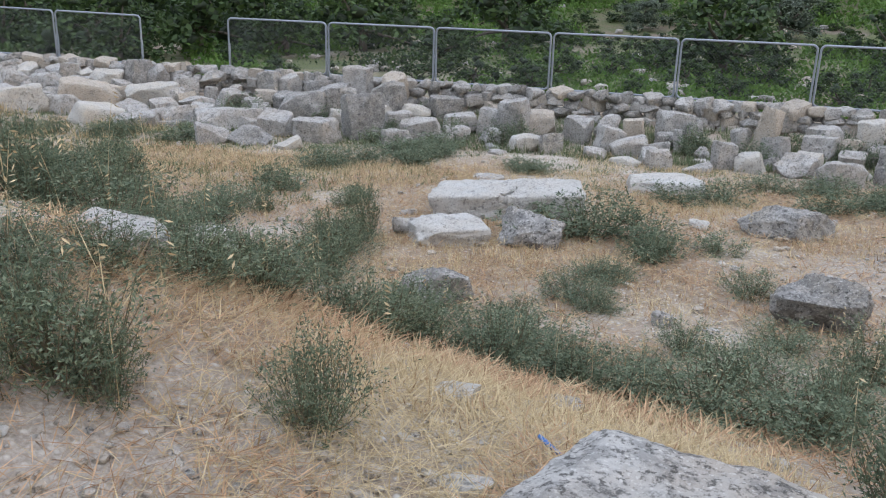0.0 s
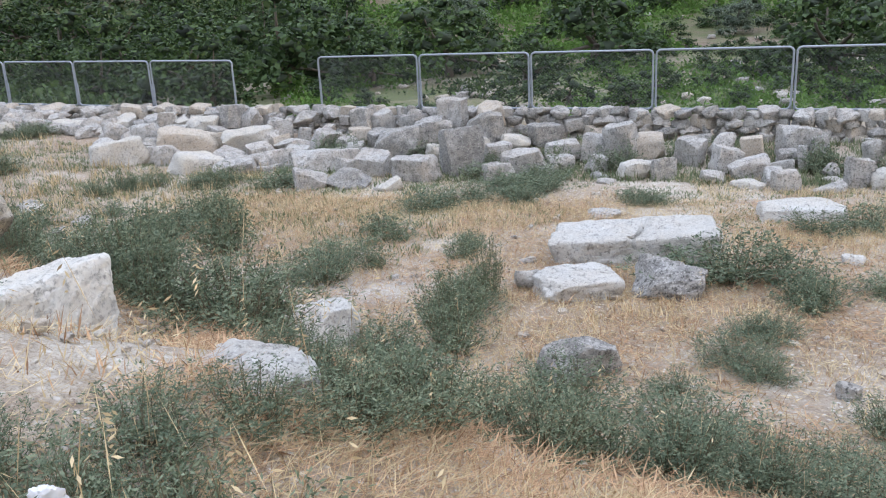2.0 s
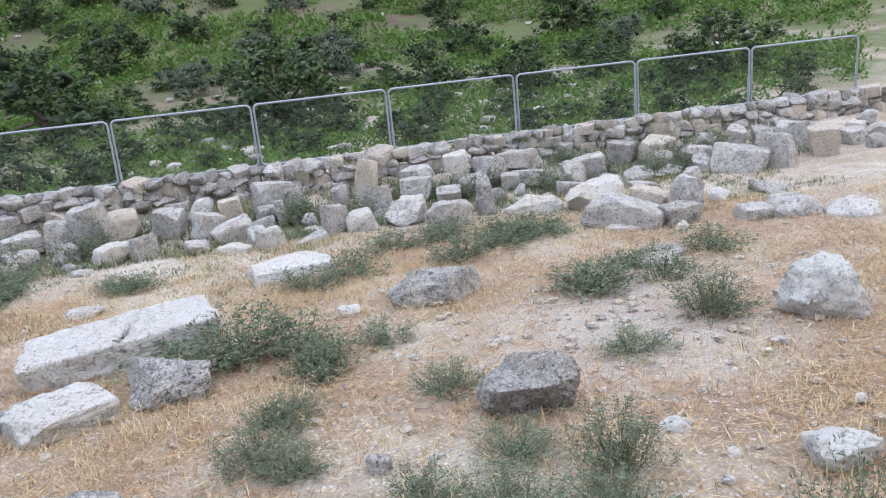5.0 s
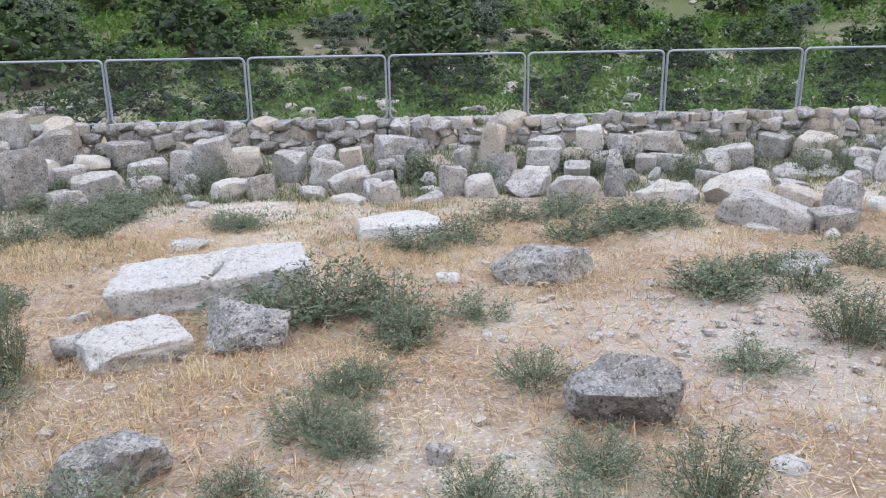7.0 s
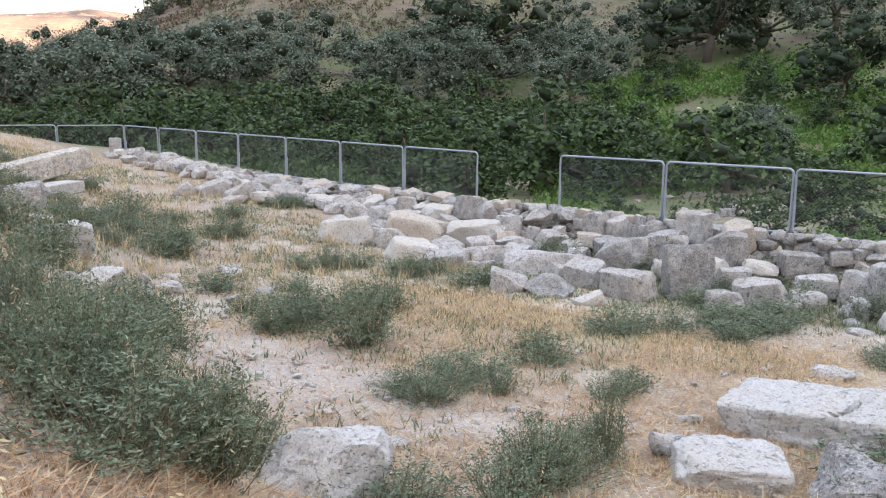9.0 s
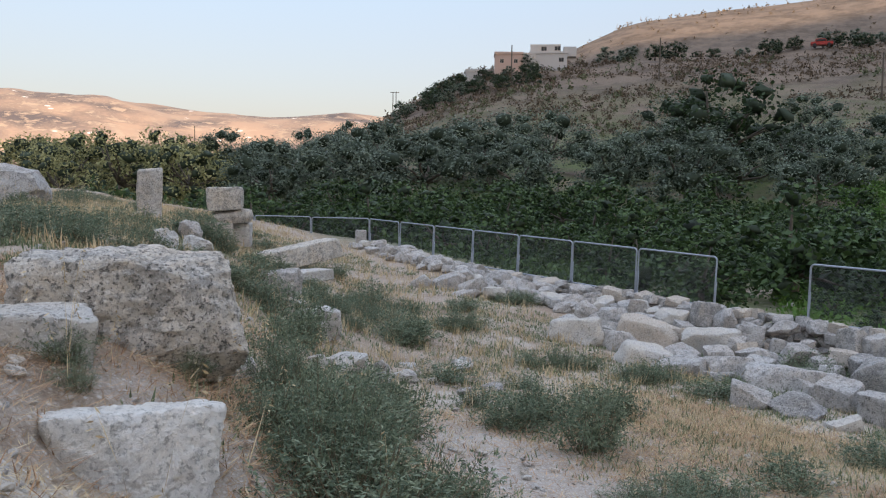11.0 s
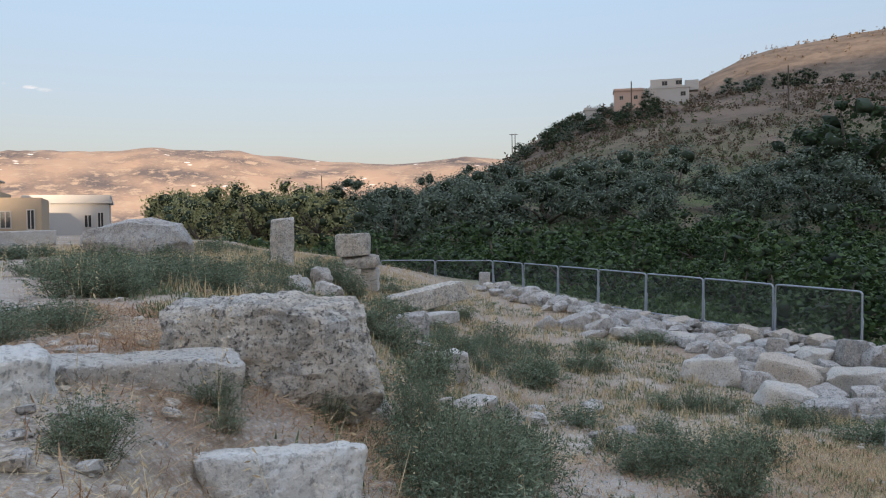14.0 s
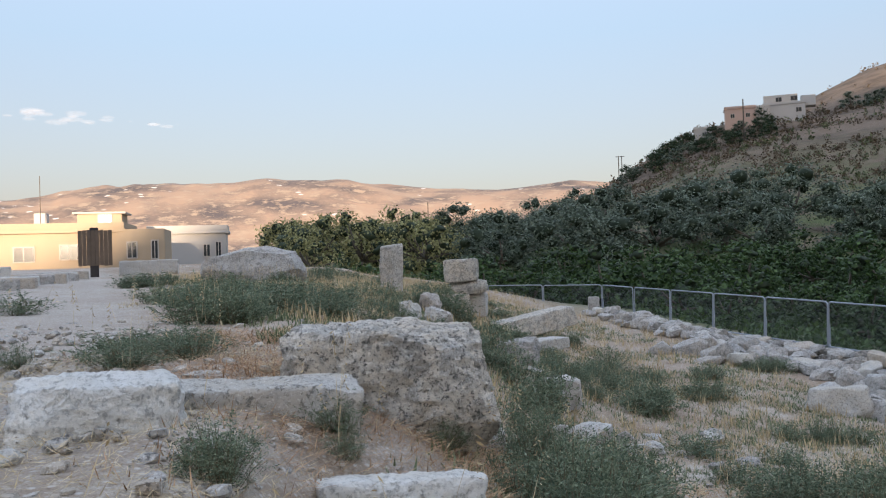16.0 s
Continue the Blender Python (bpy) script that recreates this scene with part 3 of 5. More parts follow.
stone('limestone_block', -6.03, 16.30, -2.15, 0.88, 0.66, 0.69, 22, 'b', 'd', True)
stone('limestone_block', -5.48, 16.76, -1.97, 0.78, 0.59, 0.57, 12, 'b', 'd', True)
stone('limestone_rock', -13.05, 17.08, -1.86, 0.52, 0.44, 0.49, 37, 'r', 'w', True)
stone('limestone_rock', -12.23, 17.03, -1.94, 0.75, 0.64, 0.51, 48, 'r', 'g', True)
stone('limestone_block', -11.06, 16.69, -2.13, 1.29, 0.82, 0.61, 49, 'b', 't', True)
stone('limestone_rock', -11.29, 17.65, -1.74, 0.74, 0.50, 0.37, 25, 'r', 'w', True)
stone('limestone_block', -10.40, 16.89, -1.99, 0.47, 0.35, 0.37, 40, 'b', 't', True)
stone('limestone_rock', -7.88, 16.92, -1.97, 0.73, 0.57, 0.41, 17, 'r', 'g', True)
stone('limestone_rock', -8.74, 17.96, -1.63, 0.68, 0.39, 0.28, 36, 'r', 'w', True)
stone('limestone_rock', -18.40, 16.35, -1.69, 0.61, 0.51, 0.48, 49, 'r', 'g', True)
stone('limestone_rock', -18.03, 17.03, -1.72, 0.91, 0.69, 0.56, 62, 'r', 'g', True)
stone('limestone_rock', -17.21, 17.24, -1.66, 0.90, 0.53, 0.41, 63, 'r', 'g', True)
stone('limestone_rock', -16.75, 16.57, -1.73, 0.73, 0.38, 0.28, 51, 'r', 'w', True)
stone('limestone_rock', -16.28, 17.03, -1.70, 0.58, 0.44, 0.33, 63, 'r', 'w', True)
stone('limestone_rock', 6.94, 10.10, -1.80, 0.77, 0.60, 0.36, -46, 'r', 'w', True)
stone('limestone_rock', 6.91, 11.59, -1.88, 0.32, 0.27, 0.23, -48, 'r', 'w', True)
stone('limestone_block', 6.42, 10.26, -1.80, 0.41, 0.31, 0.28, -36, 'b', 'w', True)
stone('limestone_rock', 7.32, 9.56, -1.74, 0.57, 0.49, 0.29, -57, 'r', 'w', True)
stone('limestone_rock', 7.73, 11.63, -1.89, 0.61, 0.42, 0.25, -48, 'r', 'g', True)
stone('limestone_block', 8.63, 13.46, -2.10, 0.84, 0.63, 0.57, -40, 'b', 'g', True)
stone('limestone_block', 9.27, 13.20, -2.14, 0.56, 0.42, 0.77, -37, 'b', 'g', True)
stone('limestone_block', 10.45, 14.03, -2.06, 0.51, 0.38, 0.60, -51, 'b', 'g', True)
stone('limestone_block', 10.42, 13.35, -2.15, 0.44, 0.33, 0.73, -56, 'b', 't', True)
stone('limestone_rock', 4.54, 7.00, -1.52, 0.62, 0.53, 0.52, -32, 'r', 'w', False)
stone('limestone_rock', 2.80, 4.96, -1.35, 0.41, 0.35, 0.23, -49, 'r', 'w', False)
stone('limestone_rock', 4.38, 9.17, -1.65, 0.45, 0.38, 0.18, -20, 'r', 'g', False)
stone('limestone_block', -1.56, 8.29, -1.58, 0.75, 0.56, 0.23, 25, 'b', 'w', False)
stone('limestone_rock', -2.00, 8.42, -1.60, 0.32, 0.27, 0.24, 13, 'r', 'g', False)
stone('limestone_rock', -0.70, 8.38, -1.62, 0.7, 0.5, 0.36, 4, 'r', 'd', False)
stone('limestone_rock', 0.36, 8.32, -1.59, 0.08, 0.07, 0.10, -4, 'r', 'w', False)
stone('limestone_block', 0.81, 11.95, -1.85, 1.02, 0.77, 0.21, -1, 'b', 'w', False)
stone('limestone_rock', -1.65, 11.79, -1.84, 0.44, 0.37, 0.10, 12, 'r', 'g', False)
stone('limestone_rock', 2.00, 9.71, -1.72, 0.94, 0.7, 0.36, -14, 'r', 'd', False)
stone('limestone_rock', 1.05, 9.69, -1.69, 0.20, 0.17, 0.14, -5, 'r', 'w', False)
stone('limestone_rock', 1.63, 6.59, -1.48, 0.66, 0.5, 0.46, -9, 'r', 'd', False)
stone('limestone_rock', 2.28, 5.79, -1.40, 0.22, 0.19, 0.11, -33, 'r', 'w', False)
stone('limestone_rock', 0.46, 6.20, -1.44, 0.15, 0.13, 0.16, -10, 'r', 'g', False)
stone('limestone_rock', -1.29, 6.30, -1.5, 0.5, 0.42, 0.44, 22, 'r', 'd', False)
stone('limestone_rock', -1.20, 6.73, -1.47, 0.10, 0.08, 0.12, 6, 'r', 'g', False)
stone('limestone_rock', 0.82, 6.22, -1.42, 0.13, 0.09, 0.06, -18, 'r', 'g', False)
stone('limestone_rock', -2.24, 9.27, -1.66, 0.19, 0.16, 0.11, 30, 'r', 'g', False)
stone('limestone_rock', 4.56, 9.44, -1.67, 0.44, 0.37, 0.12, -32, 'r', 'g', False)
stone('limestone_rock', -0.17, 6.85, -1.47, 0.12, 0.09, 0.06, 2, 'r', 'g', False)
stone('limestone_rock', -3.34, 6.1, -1.33, 0.85, 0.68, 0.4, 32, 'r', 'w', False)
stone('limestone_rock', -3.69, 7.19, -1.50, 0.31, 0.26, 0.10, 38, 'r', 'g', False)
stone('limestone_rock', -2.22, 9.35, -1.66, 0.19, 0.16, 0.08, 22, 'r', 'w', False)
stone('limestone_rock', -3.44, 8.47, -1.60, 0.11, 0.09, 0.09, 19, 'r', 'g', False)
stone('limestone_block', -10.69, 8.72, -1.09, 0.64, 0.48, 0.47, 64, 'b', 'w', False)
stone('limestone_rock', -8.49, 7.79, -1.12, 0.53, 0.45, 0.27, 63, 'r', 'w', False)
stone('limestone_block', -13.05, 9.31, -0.74, 0.65, 0.49, 0.43, 51, 'b', 'g', False)
stone('limestone_rock', -10.47, 11.27, -1.76, 0.36, 0.30, 0.16, 55, 'r', 'g', False)
stone('limestone_rock', -10.49, 10.18, -1.66, 0.25, 0.21, 0.10, 54, 'r', 'g', False)
stone('limestone_rock', -5.37, 5.11, -0.25, 0.20, 0.17, 0.22, 70, 'r', 'w', False)
stone('limestone_rock', -8.21, 7.34, -0.92, 0.22, 0.19, 0.17, 56, 'r', 'w', False)
stone('limestone_rock', -9.77, 9.23, -1.52, 0.22, 0.19, 0.23, 62, 'r', 'g', False)
stone('limestone_rock', -9.02, 8.71, -1.45, 0.29, 0.24, 0.20, 62, 'r', 'g', False)
stone('limestone_rock', -9.53, 9.46, -1.62, 0.36, 0.31, 0.21, 41, 'r', 'w', False)
stone('limestone_rock', -10.24, 11.08, -1.76, 0.39, 0.33, 0.17, 38, 'r', 'w', False)
stone('limestone_rock', -8.87, 10.50, -1.75, 0.30, 0.26, 0.14, 53, 'r', 'g', False)
stone('limestone_rock', -8.79, 9.91, -1.70, 0.19, 0.16, 0.13, 63, 'r', 'g', False)
stone('limestone_rock', -9.54, 9.92, -1.69, 0.11, 0.09, 0.11, 45, 'r', 'w', False)
stone('limestone_rock', -0.54, 3.06, -0.42, 0.19, 0.16, 0.09, 8, 'r', 'w', False)
stone('limestone_rock', -0.39, 2.26, -0.28, 0.22, 0.13, 0.08, 12, 'r', 'w', False)
stone('limestone_rock', -0.15, 3.56, -0.68, 0.19, 0.13, 0.07, -4, 'r', 'g', False)
stone('limestone_rock', -12.07, 6.99, 0.08, 0.34, 0.29, 0.43, 66, 'r', 'w', False)
stone('limestone_rock', -15.88, 8.85, -0.03, 0.39, 0.33, 0.45, 63, 'r', 'g', False)
stone('limestone_rock', -13.48, 8.02, -0.08, 0.44, 0.37, 0.35, 64, 'r', 'w', False)
stone('limestone_rock', -5.23, 3.17, 0.43, 0.29, 0.24, 0.08, 86, 'r', 'w', False)
stone('limestone_rock', -13.16, 9.48, -0.80, 0.53, 0.45, 0.46, 57, 'r', 'g', False)
stone('limestone_rock', -12.59, 9.28, -0.82, 0.47, 0.36, 0.11, 58, 'r', 'g', False)



def rubble():
    """The smaller rubble that fills the heap, row behind row, each row higher."""
    rng = random.Random(77)
    for back, lift in ((0.35, -0.1), (1.0, 0.02), (1.65, 0.12), (2.25, 0.2), (2.7, 0.28)):
        x = -13.0
        while x < (-5.0 if back > 1.8 else 12.8):
            s = rng.uniform(0.28, 0.58)
            x += s * 0.85
            y = 14.6 - 0.11 * (x + 3) + back + rng.uniform(-0.25, 0.25)
            if any(abs(x - a) < 0.3 and abs(y - b) < 0.4 for a, b in heap_spots) or rng.random() < (0.2 if x < -6 else 0.28):
                continue
            kind = rng.choice("bbr")
            stone("limestone_block" if kind == "b" else "limestone_rock", x, y, terrain_z(x, y) + lift - 0.1, s, s * rng.uniform(0.7, 1.0), s * rng.uniform(0.6, 1.0), rng.uniform(0, 180), kind, rng.choice("wggggddt"), True)
    for _ in range(180):
        x = rng.uniform(-27, -12)
        y = line_y(x) - rng.uniform(0.3, 1.7)
        s = rng.uniform(0.25, 0.6)
        stone("limestone_rock", x, y, ground_z(x, y) - 0.06, s * 1.2, s * rng.uniform(0.7, 1.0), s * rng.uniform(0.5, 0.8), rng.uniform(0, 180), "r", rng.choice("wgggdd"), True)


def line_y(x):
    return 18.1 - 0.12 * (x + 3.81)


rubble()


# ---- the dry-stone wall under the fence ----
wall_thing = tagged(new("wall_north"), "low dry-stone retaining wall of grey limestone", "wall", kind="structure")
SMALL = [stone_mesh("stone", 0.3, 0.3, 0.2, "r" if i % 3 else "b", STONE["gdgtgd"[i % 6]], 900 + i, 4) for i in range(18)]
wrng = random.Random(11)
kept, rest = [], []
for course in range(5):
    x = -27.5
    while x < 15.0:
        near = -10 < x < 10
        w = wrng.uniform(0.14, 0.4) * (1.0 if x > -14 else 1.3)
        h = wrng.uniform(0.13, 0.22)
        y = fence_y(x) - 0.16 - 0.02 * course + wrng.uniform(-0.09, 0.05)
        top = -1.36 - course * 0.16
        if top > terrain_z(x, y) - 0.1:
            m = pose(x, y, top - h + wrng.uniform(-0.04, 0.03), wrng.uniform(-12, 12), wrng.uniform(-12, 12), wrng.uniform(0, 360))
            m = m @ Matrix.Diagonal((w / 0.27, w / 0.27 * wrng.uniform(0.8, 1.2), h / 0.17, 1))
            (kept if near and course < 3 and len(kept) < 290 else rest).append((m, wrng.choice(SMALL)))
        x += w * 0.93


def joined(pieces, name, label, parent):
    """All further stones as one mesh, by material."""
    verts, faces, mats, slots = [], [], [], []
    for m, me in pieces:
        base = len(verts)
        verts += [m @ v.co for v in me.vertices]
        mat = me.materials[0]
        if mat not in mats:
            mats.append(mat)
        for p in me.polygons:
            faces.append([base + i for i in p.vertices])
            slots.append(mats.index(mat))
    me = bpy.data.meshes.new(name)
    me.from_pydata(verts, [], faces)
    for mat in mats:
        me.materials.append(mat)
    me.polygons.foreach_set("material_index", slots)
    ob = new(name, me)
    ob.parent = parent
    return tagged(ob, label, kind="stuff")


def add_wall_stones():
    for m, me in kept:
        part("stone", me, wall_thing, m)
    joined(rest, "small_stones", "small stones of the dry wall", wall_thing)


# ---- the fence ----
def rounded_frame(w, h, r):
    pts = []
    for cx, cz, a0 in ((w - r, r, -90), (w - r, h - r, 0), (r, h - r, 90), (r, r, 180)):
        for k in range(6):
            a = radians(a0 + 18 * k)
            pts.append((cx + r * math.cos(a), 0, cz + r * math.sin(a)))
    return pts + [pts[0], pts[1]]


PANEL_W, PANEL_H = 2.44, 1.12


def fence_panel():
    thing = tagged(new("fence_panel"), "galvanised steel fence panel with chain-link mesh", "fence", "fence along the wall")
    part("frame", mesh_of("frame", *tube(rounded_frame(PANEL_W, PANEL_H, 0.09), 0.021), STEEL, True), thing)
    for px in (0.0, PANEL_W):
        part("post", mesh_of("post", *tube([(px, 0.02, -0.3), (px, 0.02, PANEL_H * 0.5)], 0.02), STEEL, True), thing)
    verts, faces = [], []
    gap = 0.062
    for slope in (1, -1):
        c = -PANEL_H if slope == 1 else 0.0
        while c < PANEL_W + (0 if slope == 1 else PANEL_H):
            a = (max(c, 0), max(c, 0) - c) if slope == 1 else (min(c, PANEL_W), c - min(c, PANEL_W))
            end = min(c + PANEL_H, PANEL_W) if slope == 1 else max(c - PANEL_H, 0)
            b = (end, end - c) if slope == 1 else (end, c - end)
            if abs(b[0] - a[0]) > 0.05:
                v, f = tube([(a[0], 0.004 * slope, a[1]), (b[0], 0.004 * slope, b[1])], 0.0016, 3)
                faces += [[i + len(verts) for i in q] for q in f]
                verts += v
            c += gap
    part("mesh_infill", mesh_of("mesh_infill", verts, faces, WIRE), thing, None, "fine diamond wire mesh")
    return thing


first_panel = fence_panel()
frng = random.Random(4)


def panel_between(x0, y0, x1, y1, z0, z1, first=False):
    run = math.hypot(x1 - x0, y1 - y0)
    m = pose(x0, y0, z0, frng.uniform(-2.5, 1.0), -math.degrees(math.atan2(z1 - z0, run)), math.degrees(math.atan2(y1 - y0, x1 - x0)))
    m = m @ Matrix.Translation(((run - PANEL_W) / 2, 0, 0))
    if first:
        first_panel.matrix_basis = m
    else:
        copy_thing(first_panel, m)


for k in range(9):
    x0 = -8.72 + 2.48 * k
    panel_between(x0, line_y(x0), x0 + 2.48, line_y(x0 + 2.48), -1.38, -1.38, k == 0)
for k in range(7):
    x0 = -11.05 - 2.48 * k
    z0, z1 = -1.42 + 0.03 * k, -1.42 + 0.03 * (k + 1)
    panel_between(x0 - 2.48, line_y(x0 - 2.48) + 0.05, x0, line_y(x0) + 0.05, z1, z0)
ex, ey = -28.41, line_y(-28.41) + 0.05
for k in range(8):
    x1, y1 = ex - 1.95, ey - 1.56
    panel_between(x1, y1, ex, ey, -1.2 + 0.02 * k, -1.2 + 0.02 * k)
    ex, ey = x1, y1


# ---- shrubs and grass ----
def leaf_fan(places, ways, sides, lengths, widths):
    """Diamond leaves as quads."""
    p, w, s = np.asarray(places), np.asarray(ways), np.asarray(sides)
    le, wi = np.asarray(lengths)[:, None], np.asarray(widths)[:, None]
    v = np.stack([p, p + w * le * 0.45 + s * wi, p + w * le, p + w * le * 0.45 - s * wi], 1).reshape(-1, 3)
    return v, np.arange(len(v)).reshape(-1, 4)


def unit(a):
    return a / np.maximum(np.linalg.norm(a, axis=1), 1e-6)[:, None]


def shrub_meshes(seed, stems, leaves, leaf=0.036, slim=0.17, ups=0.9):
    """A feathery shrub one metre wide and high: thin stems with side twigs, and many slim leaves in sprays."""
    rng = np.random.default_rng(seed)
    sv, sf, P, W, S, L, B = [], [], [], [], [], [], []
    for _ in range(stems):
        a, reach = rng.uniform(0, 2 * math.pi), rng.uniform(0.04, 0.5) ** 0.8
        tip = np.array([math.cos(a) * reach, math.sin(a) * reach, ups * rng.uniform(0.5, 1.08) * math.sqrt(max(0.1, 1 - (reach / 0.68) ** 2))])
        root = np.array([math.cos(a), math.sin(a), 0]) * reach * rng.uniform(0.1, 0.5)
        bend = rng.normal(0, 0.05, 3)
        path = [root + (tip - root) * t + bend * math.sin(t * 3) for t in (0, 0.5, 1.0)]
        v, f = tube(path, [0.005, 0.004, 0.0015], 3)
        sf += [[i + len(sv) for i in q] for q in f]
        sv += v
        sprays = [(rng.uniform(0.05, 1.0) ** 0.8, rng.normal(0, 1, 3) * (1, 1, 0.5) + (0, 0, 0.5)) for _ in range(5)]
        for k in range(leaves):
            if k % 4:
                t, out = sprays[k % 5]
                at = root + (tip - root) * t + bend * math.sin(t * 3) + out * rng.uniform(0, 0.13) + rng.normal(0, 0.012, 3)
                way = out * 0.7 + rng.normal(0, 0.6, 3)
            else:
                t = rng.uniform(0.1, 1.0) ** 0.7
                at = root + (tip - root) * t + bend * math.sin(t * 3) + rng.normal(0, 0.02, 3)
                way = (tip - root) * 0.8 + rng.normal(0, 0.5, 3)
            P.append(at)
            W.append(way)
            S.append(rng.normal(size=3))
            L.append(leaf * rng.uniform(0.6, 1.5))
            B.append(leaf * slim * rng.uniform(0.7, 1.3))
    W, S = unit(np.array(W)), np.array(S)
    S = unit(np.cross(W, S))
    v, q = leaf_fan(P, W, S, L, B)
    v[:, 2] = np.maximum(v[:, 2], 0.0)
    return sv, sf, v, q


def shrub_master(k):
    sv, sf, v, q = shrub_meshes(40 + k, 62 + 6 * (k % 3), 76)
    return mesh_of("woody_base", sv, sf, STEM), quick_mesh("foliage", v, q, SHRUB)


def far_shrub_master(k):
    sv, sf, v, q = shrub_meshes(60 + k, 40, 48, 0.055, 0.19)
    return mesh_of("woody_base", sv, sf, STEM), quick_mesh("foliage", v, q, SHRUB)


MASTERS = [shrub_master(k) for k in range(6)]
FAR_MASTERS = [far_shrub_master(k) for k in range(5)]
srng = random.Random(21)
shrub_spots = []


def shrub(x, y, w, h):
    thing = tagged(new("shrub"), "low feathery grey-green shrub growing in dry soil", "shrub", "shrubs of the yard")
    here = ground_z(x, y)
    thing.matrix_basis = pose(x, y, here - 0.03)
    clumps = [(0.0, 0.0, w, h)] if w <= 0.9 else []
    for _ in range(0 if w <= 0.9 else 3 if w < 1.3 else 5):
        a, far = srng.uniform(0, 6.28), 0.42 * w * math.sqrt(srng.random())
        clumps.append((far * math.cos(a), far * math.sin(a), w * srng.uniform(0.4, 0.58) if w < 1.5 else srng.uniform(0.6, 0.85), h * srng.uniform(0.7, 1.05)))
    for dx, dy, cw, ch in clumps:
        stems, leaves = srng.choice(FAR_MASTERS if y > 8.5 or x < -6.5 else MASTERS)
        ch = max(ch, 0.33 * cw) * 1.05
        m = pose(dx, dy, ground_z(x + dx, y + dy) - here, 0, 0, srng.uniform(0, 360)) @ Matrix.Diagonal((cw * 1.25, cw * 1.25 * srng.uniform(0.8, 1.1), ch * 1.35, 1))
        part("woody_base", stems, thing, m)
        part("foliage", leaves, thing, m)
        shrub_spots.append((x + dx, y + dy, cw))


shrub(-1.52, 3.46, 0.52, 0.28)
shrub(-1.72, 3.28, 0.38, 0.25)
shrub(-2.33, 6.65, 0.60, 0.39)
shrub(-1.15, 4.07, 0.47, 0.30)
shrub(-1.66, 1.85, 0.23, 0.26)
shrub(-1.38, 2.09, 0.20, 0.24)
shrub(-1.90, 2.14, 0.25, 0.20)
shrub(-1.94, 3.43, 0.38, 0.20)
shrub(-1.68, 3.73, 0.43, 0.24)
shrub(-1.40, 4.07, 0.46, 0.25)
shrub(-1.00, 4.32, 0.50, 0.31)
shrub(-0.56, 4.50, 0.53, 0.31)
shrub(-0.16, 4.62, 0.46, 0.30)
shrub(0.79, 5.10, 0.43, 0.28)
shrub(1.39, 4.89, 0.39, 0.29)
shrub(-4.14, 8.22, 0.72, 0.31)
shrub(-3.15, 2.96, 0.27, 0.19)
shrub(-3.85, 3.62, 0.22, 0.14)
shrub(-6.67, 5.99, 0.48, 0.33)
shrub(-5.36, 5.45, 0.64, 0.36)
shrub(-6.78, 7.11, 1.03, 0.44)
shrub(-1.54, 2.10, 0.40, 0.33)
shrub(-1.76, 2.25, 0.25, 0.21)
shrub(-1.66, 3.08, 0.48, 0.21)
shrub(-1.63, 3.65, 0.41, 0.26)
shrub(-0.87, 2.37, 0.29, 0.29)
shrub(-1.35, 5.57, 0.77, 0.29)
shrub(-0.66, 4.49, 0.61, 0.22)
shrub(-0.31, 4.71, 0.64, 0.23)
shrub(0.15, 4.56, 0.67, 0.20)
shrub(0.62, 4.50, 0.71, 0.30)
shrub(1.13, 4.48, 0.75, 0.34)
shrub(1.72, 5.50, 0.53, 0.36)
shrub(0.60, 5.75, 0.46, 0.21)
shrub(1.28, 5.95, 0.54, 0.19)
shrub(-0.04, 6.46, 0.39, 0.18)
shrub(-7.05, 9.71, 1.28, 0.47)
shrub(-2.10, 3.50, 0.30, 0.18)
shrub(-4.24, 8.78, 0.57, 0.23)
shrub(-2.96, 9.64, 0.40, 0.18)
shrub(-4.06, 10.05, 0.64, 0.26)
shrub(1.26, 7.17, 0.51, 0.23)
shrub(-2.81, 6.19, 0.89, 0.21)
shrub(-2.45, 7.33, 0.51, 0.47)
shrub(-3.81, 8.83, 0.31, 0.26)
shrub(-2.99, 9.40, 0.39, 0.24)
shrub(-4.17, 11.90, 0.64, 0.22)
shrub(-3.46, 14.21, 1.68, 0.18)
shrub(-1.39, 12.81, 1.01, 0.18)
shrub(-0.62, 6.05, 0.32, 0.18)
shrub(-0.02, 7.26, 0.48, 0.18)
shrub(-0.14, 8.87, 0.85, 0.42)
shrub(0.47, 8.51, 0.92, 0.26)
shrub(1.15, 8.63, 0.53, 0.21)
shrub(1.51, 11.20, 0.83, 0.27)
shrub(2.78, 11.98, 1.89, 0.18)
shrub(3.83, 11.63, 1.44, 0.18)
shrub(2.77, 7.11, 0.57, 0.18)
shrub(3.47, 8.94, 0.73, 0.20)
shrub(4.33, 9.38, 1.00, 0.18)
shrub(0.92, 5.31, 0.63, 0.24)
shrub(1.47, 5.17, 0.41, 0.18)
shrub(0.29, 5.22, 0.46, 0.18)
shrub(-0.49, 5.43, 0.77, 0.18)
shrub(-0.22, 6.73, 0.65, 0.18)
shrub(0.09, 7.40, 0.49, 0.18)
shrub(3.32, 8.72, 0.73, 0.30)
shrub(4.07, 8.63, 0.49, 0.36)
shrub(3.77, 7.50, 0.66, 0.37)
shrub(-2.34, 7.94, 0.31, 0.52)
shrub(-3.42, 12.91, 1.36, 0.18)
shrub(0.93, 11.05, 0.61, 0.26)
shrub(0.38, 8.96, 0.75, 0.32)
shrub(-0.58, 8.79, 0.90, 0.18)
shrub(5.12, 9.37, 0.71, 0.26)
shrub(-4.38, 9.02, 0.70, 0.22)
shrub(-4.47, 8.32, 0.56, 0.18)
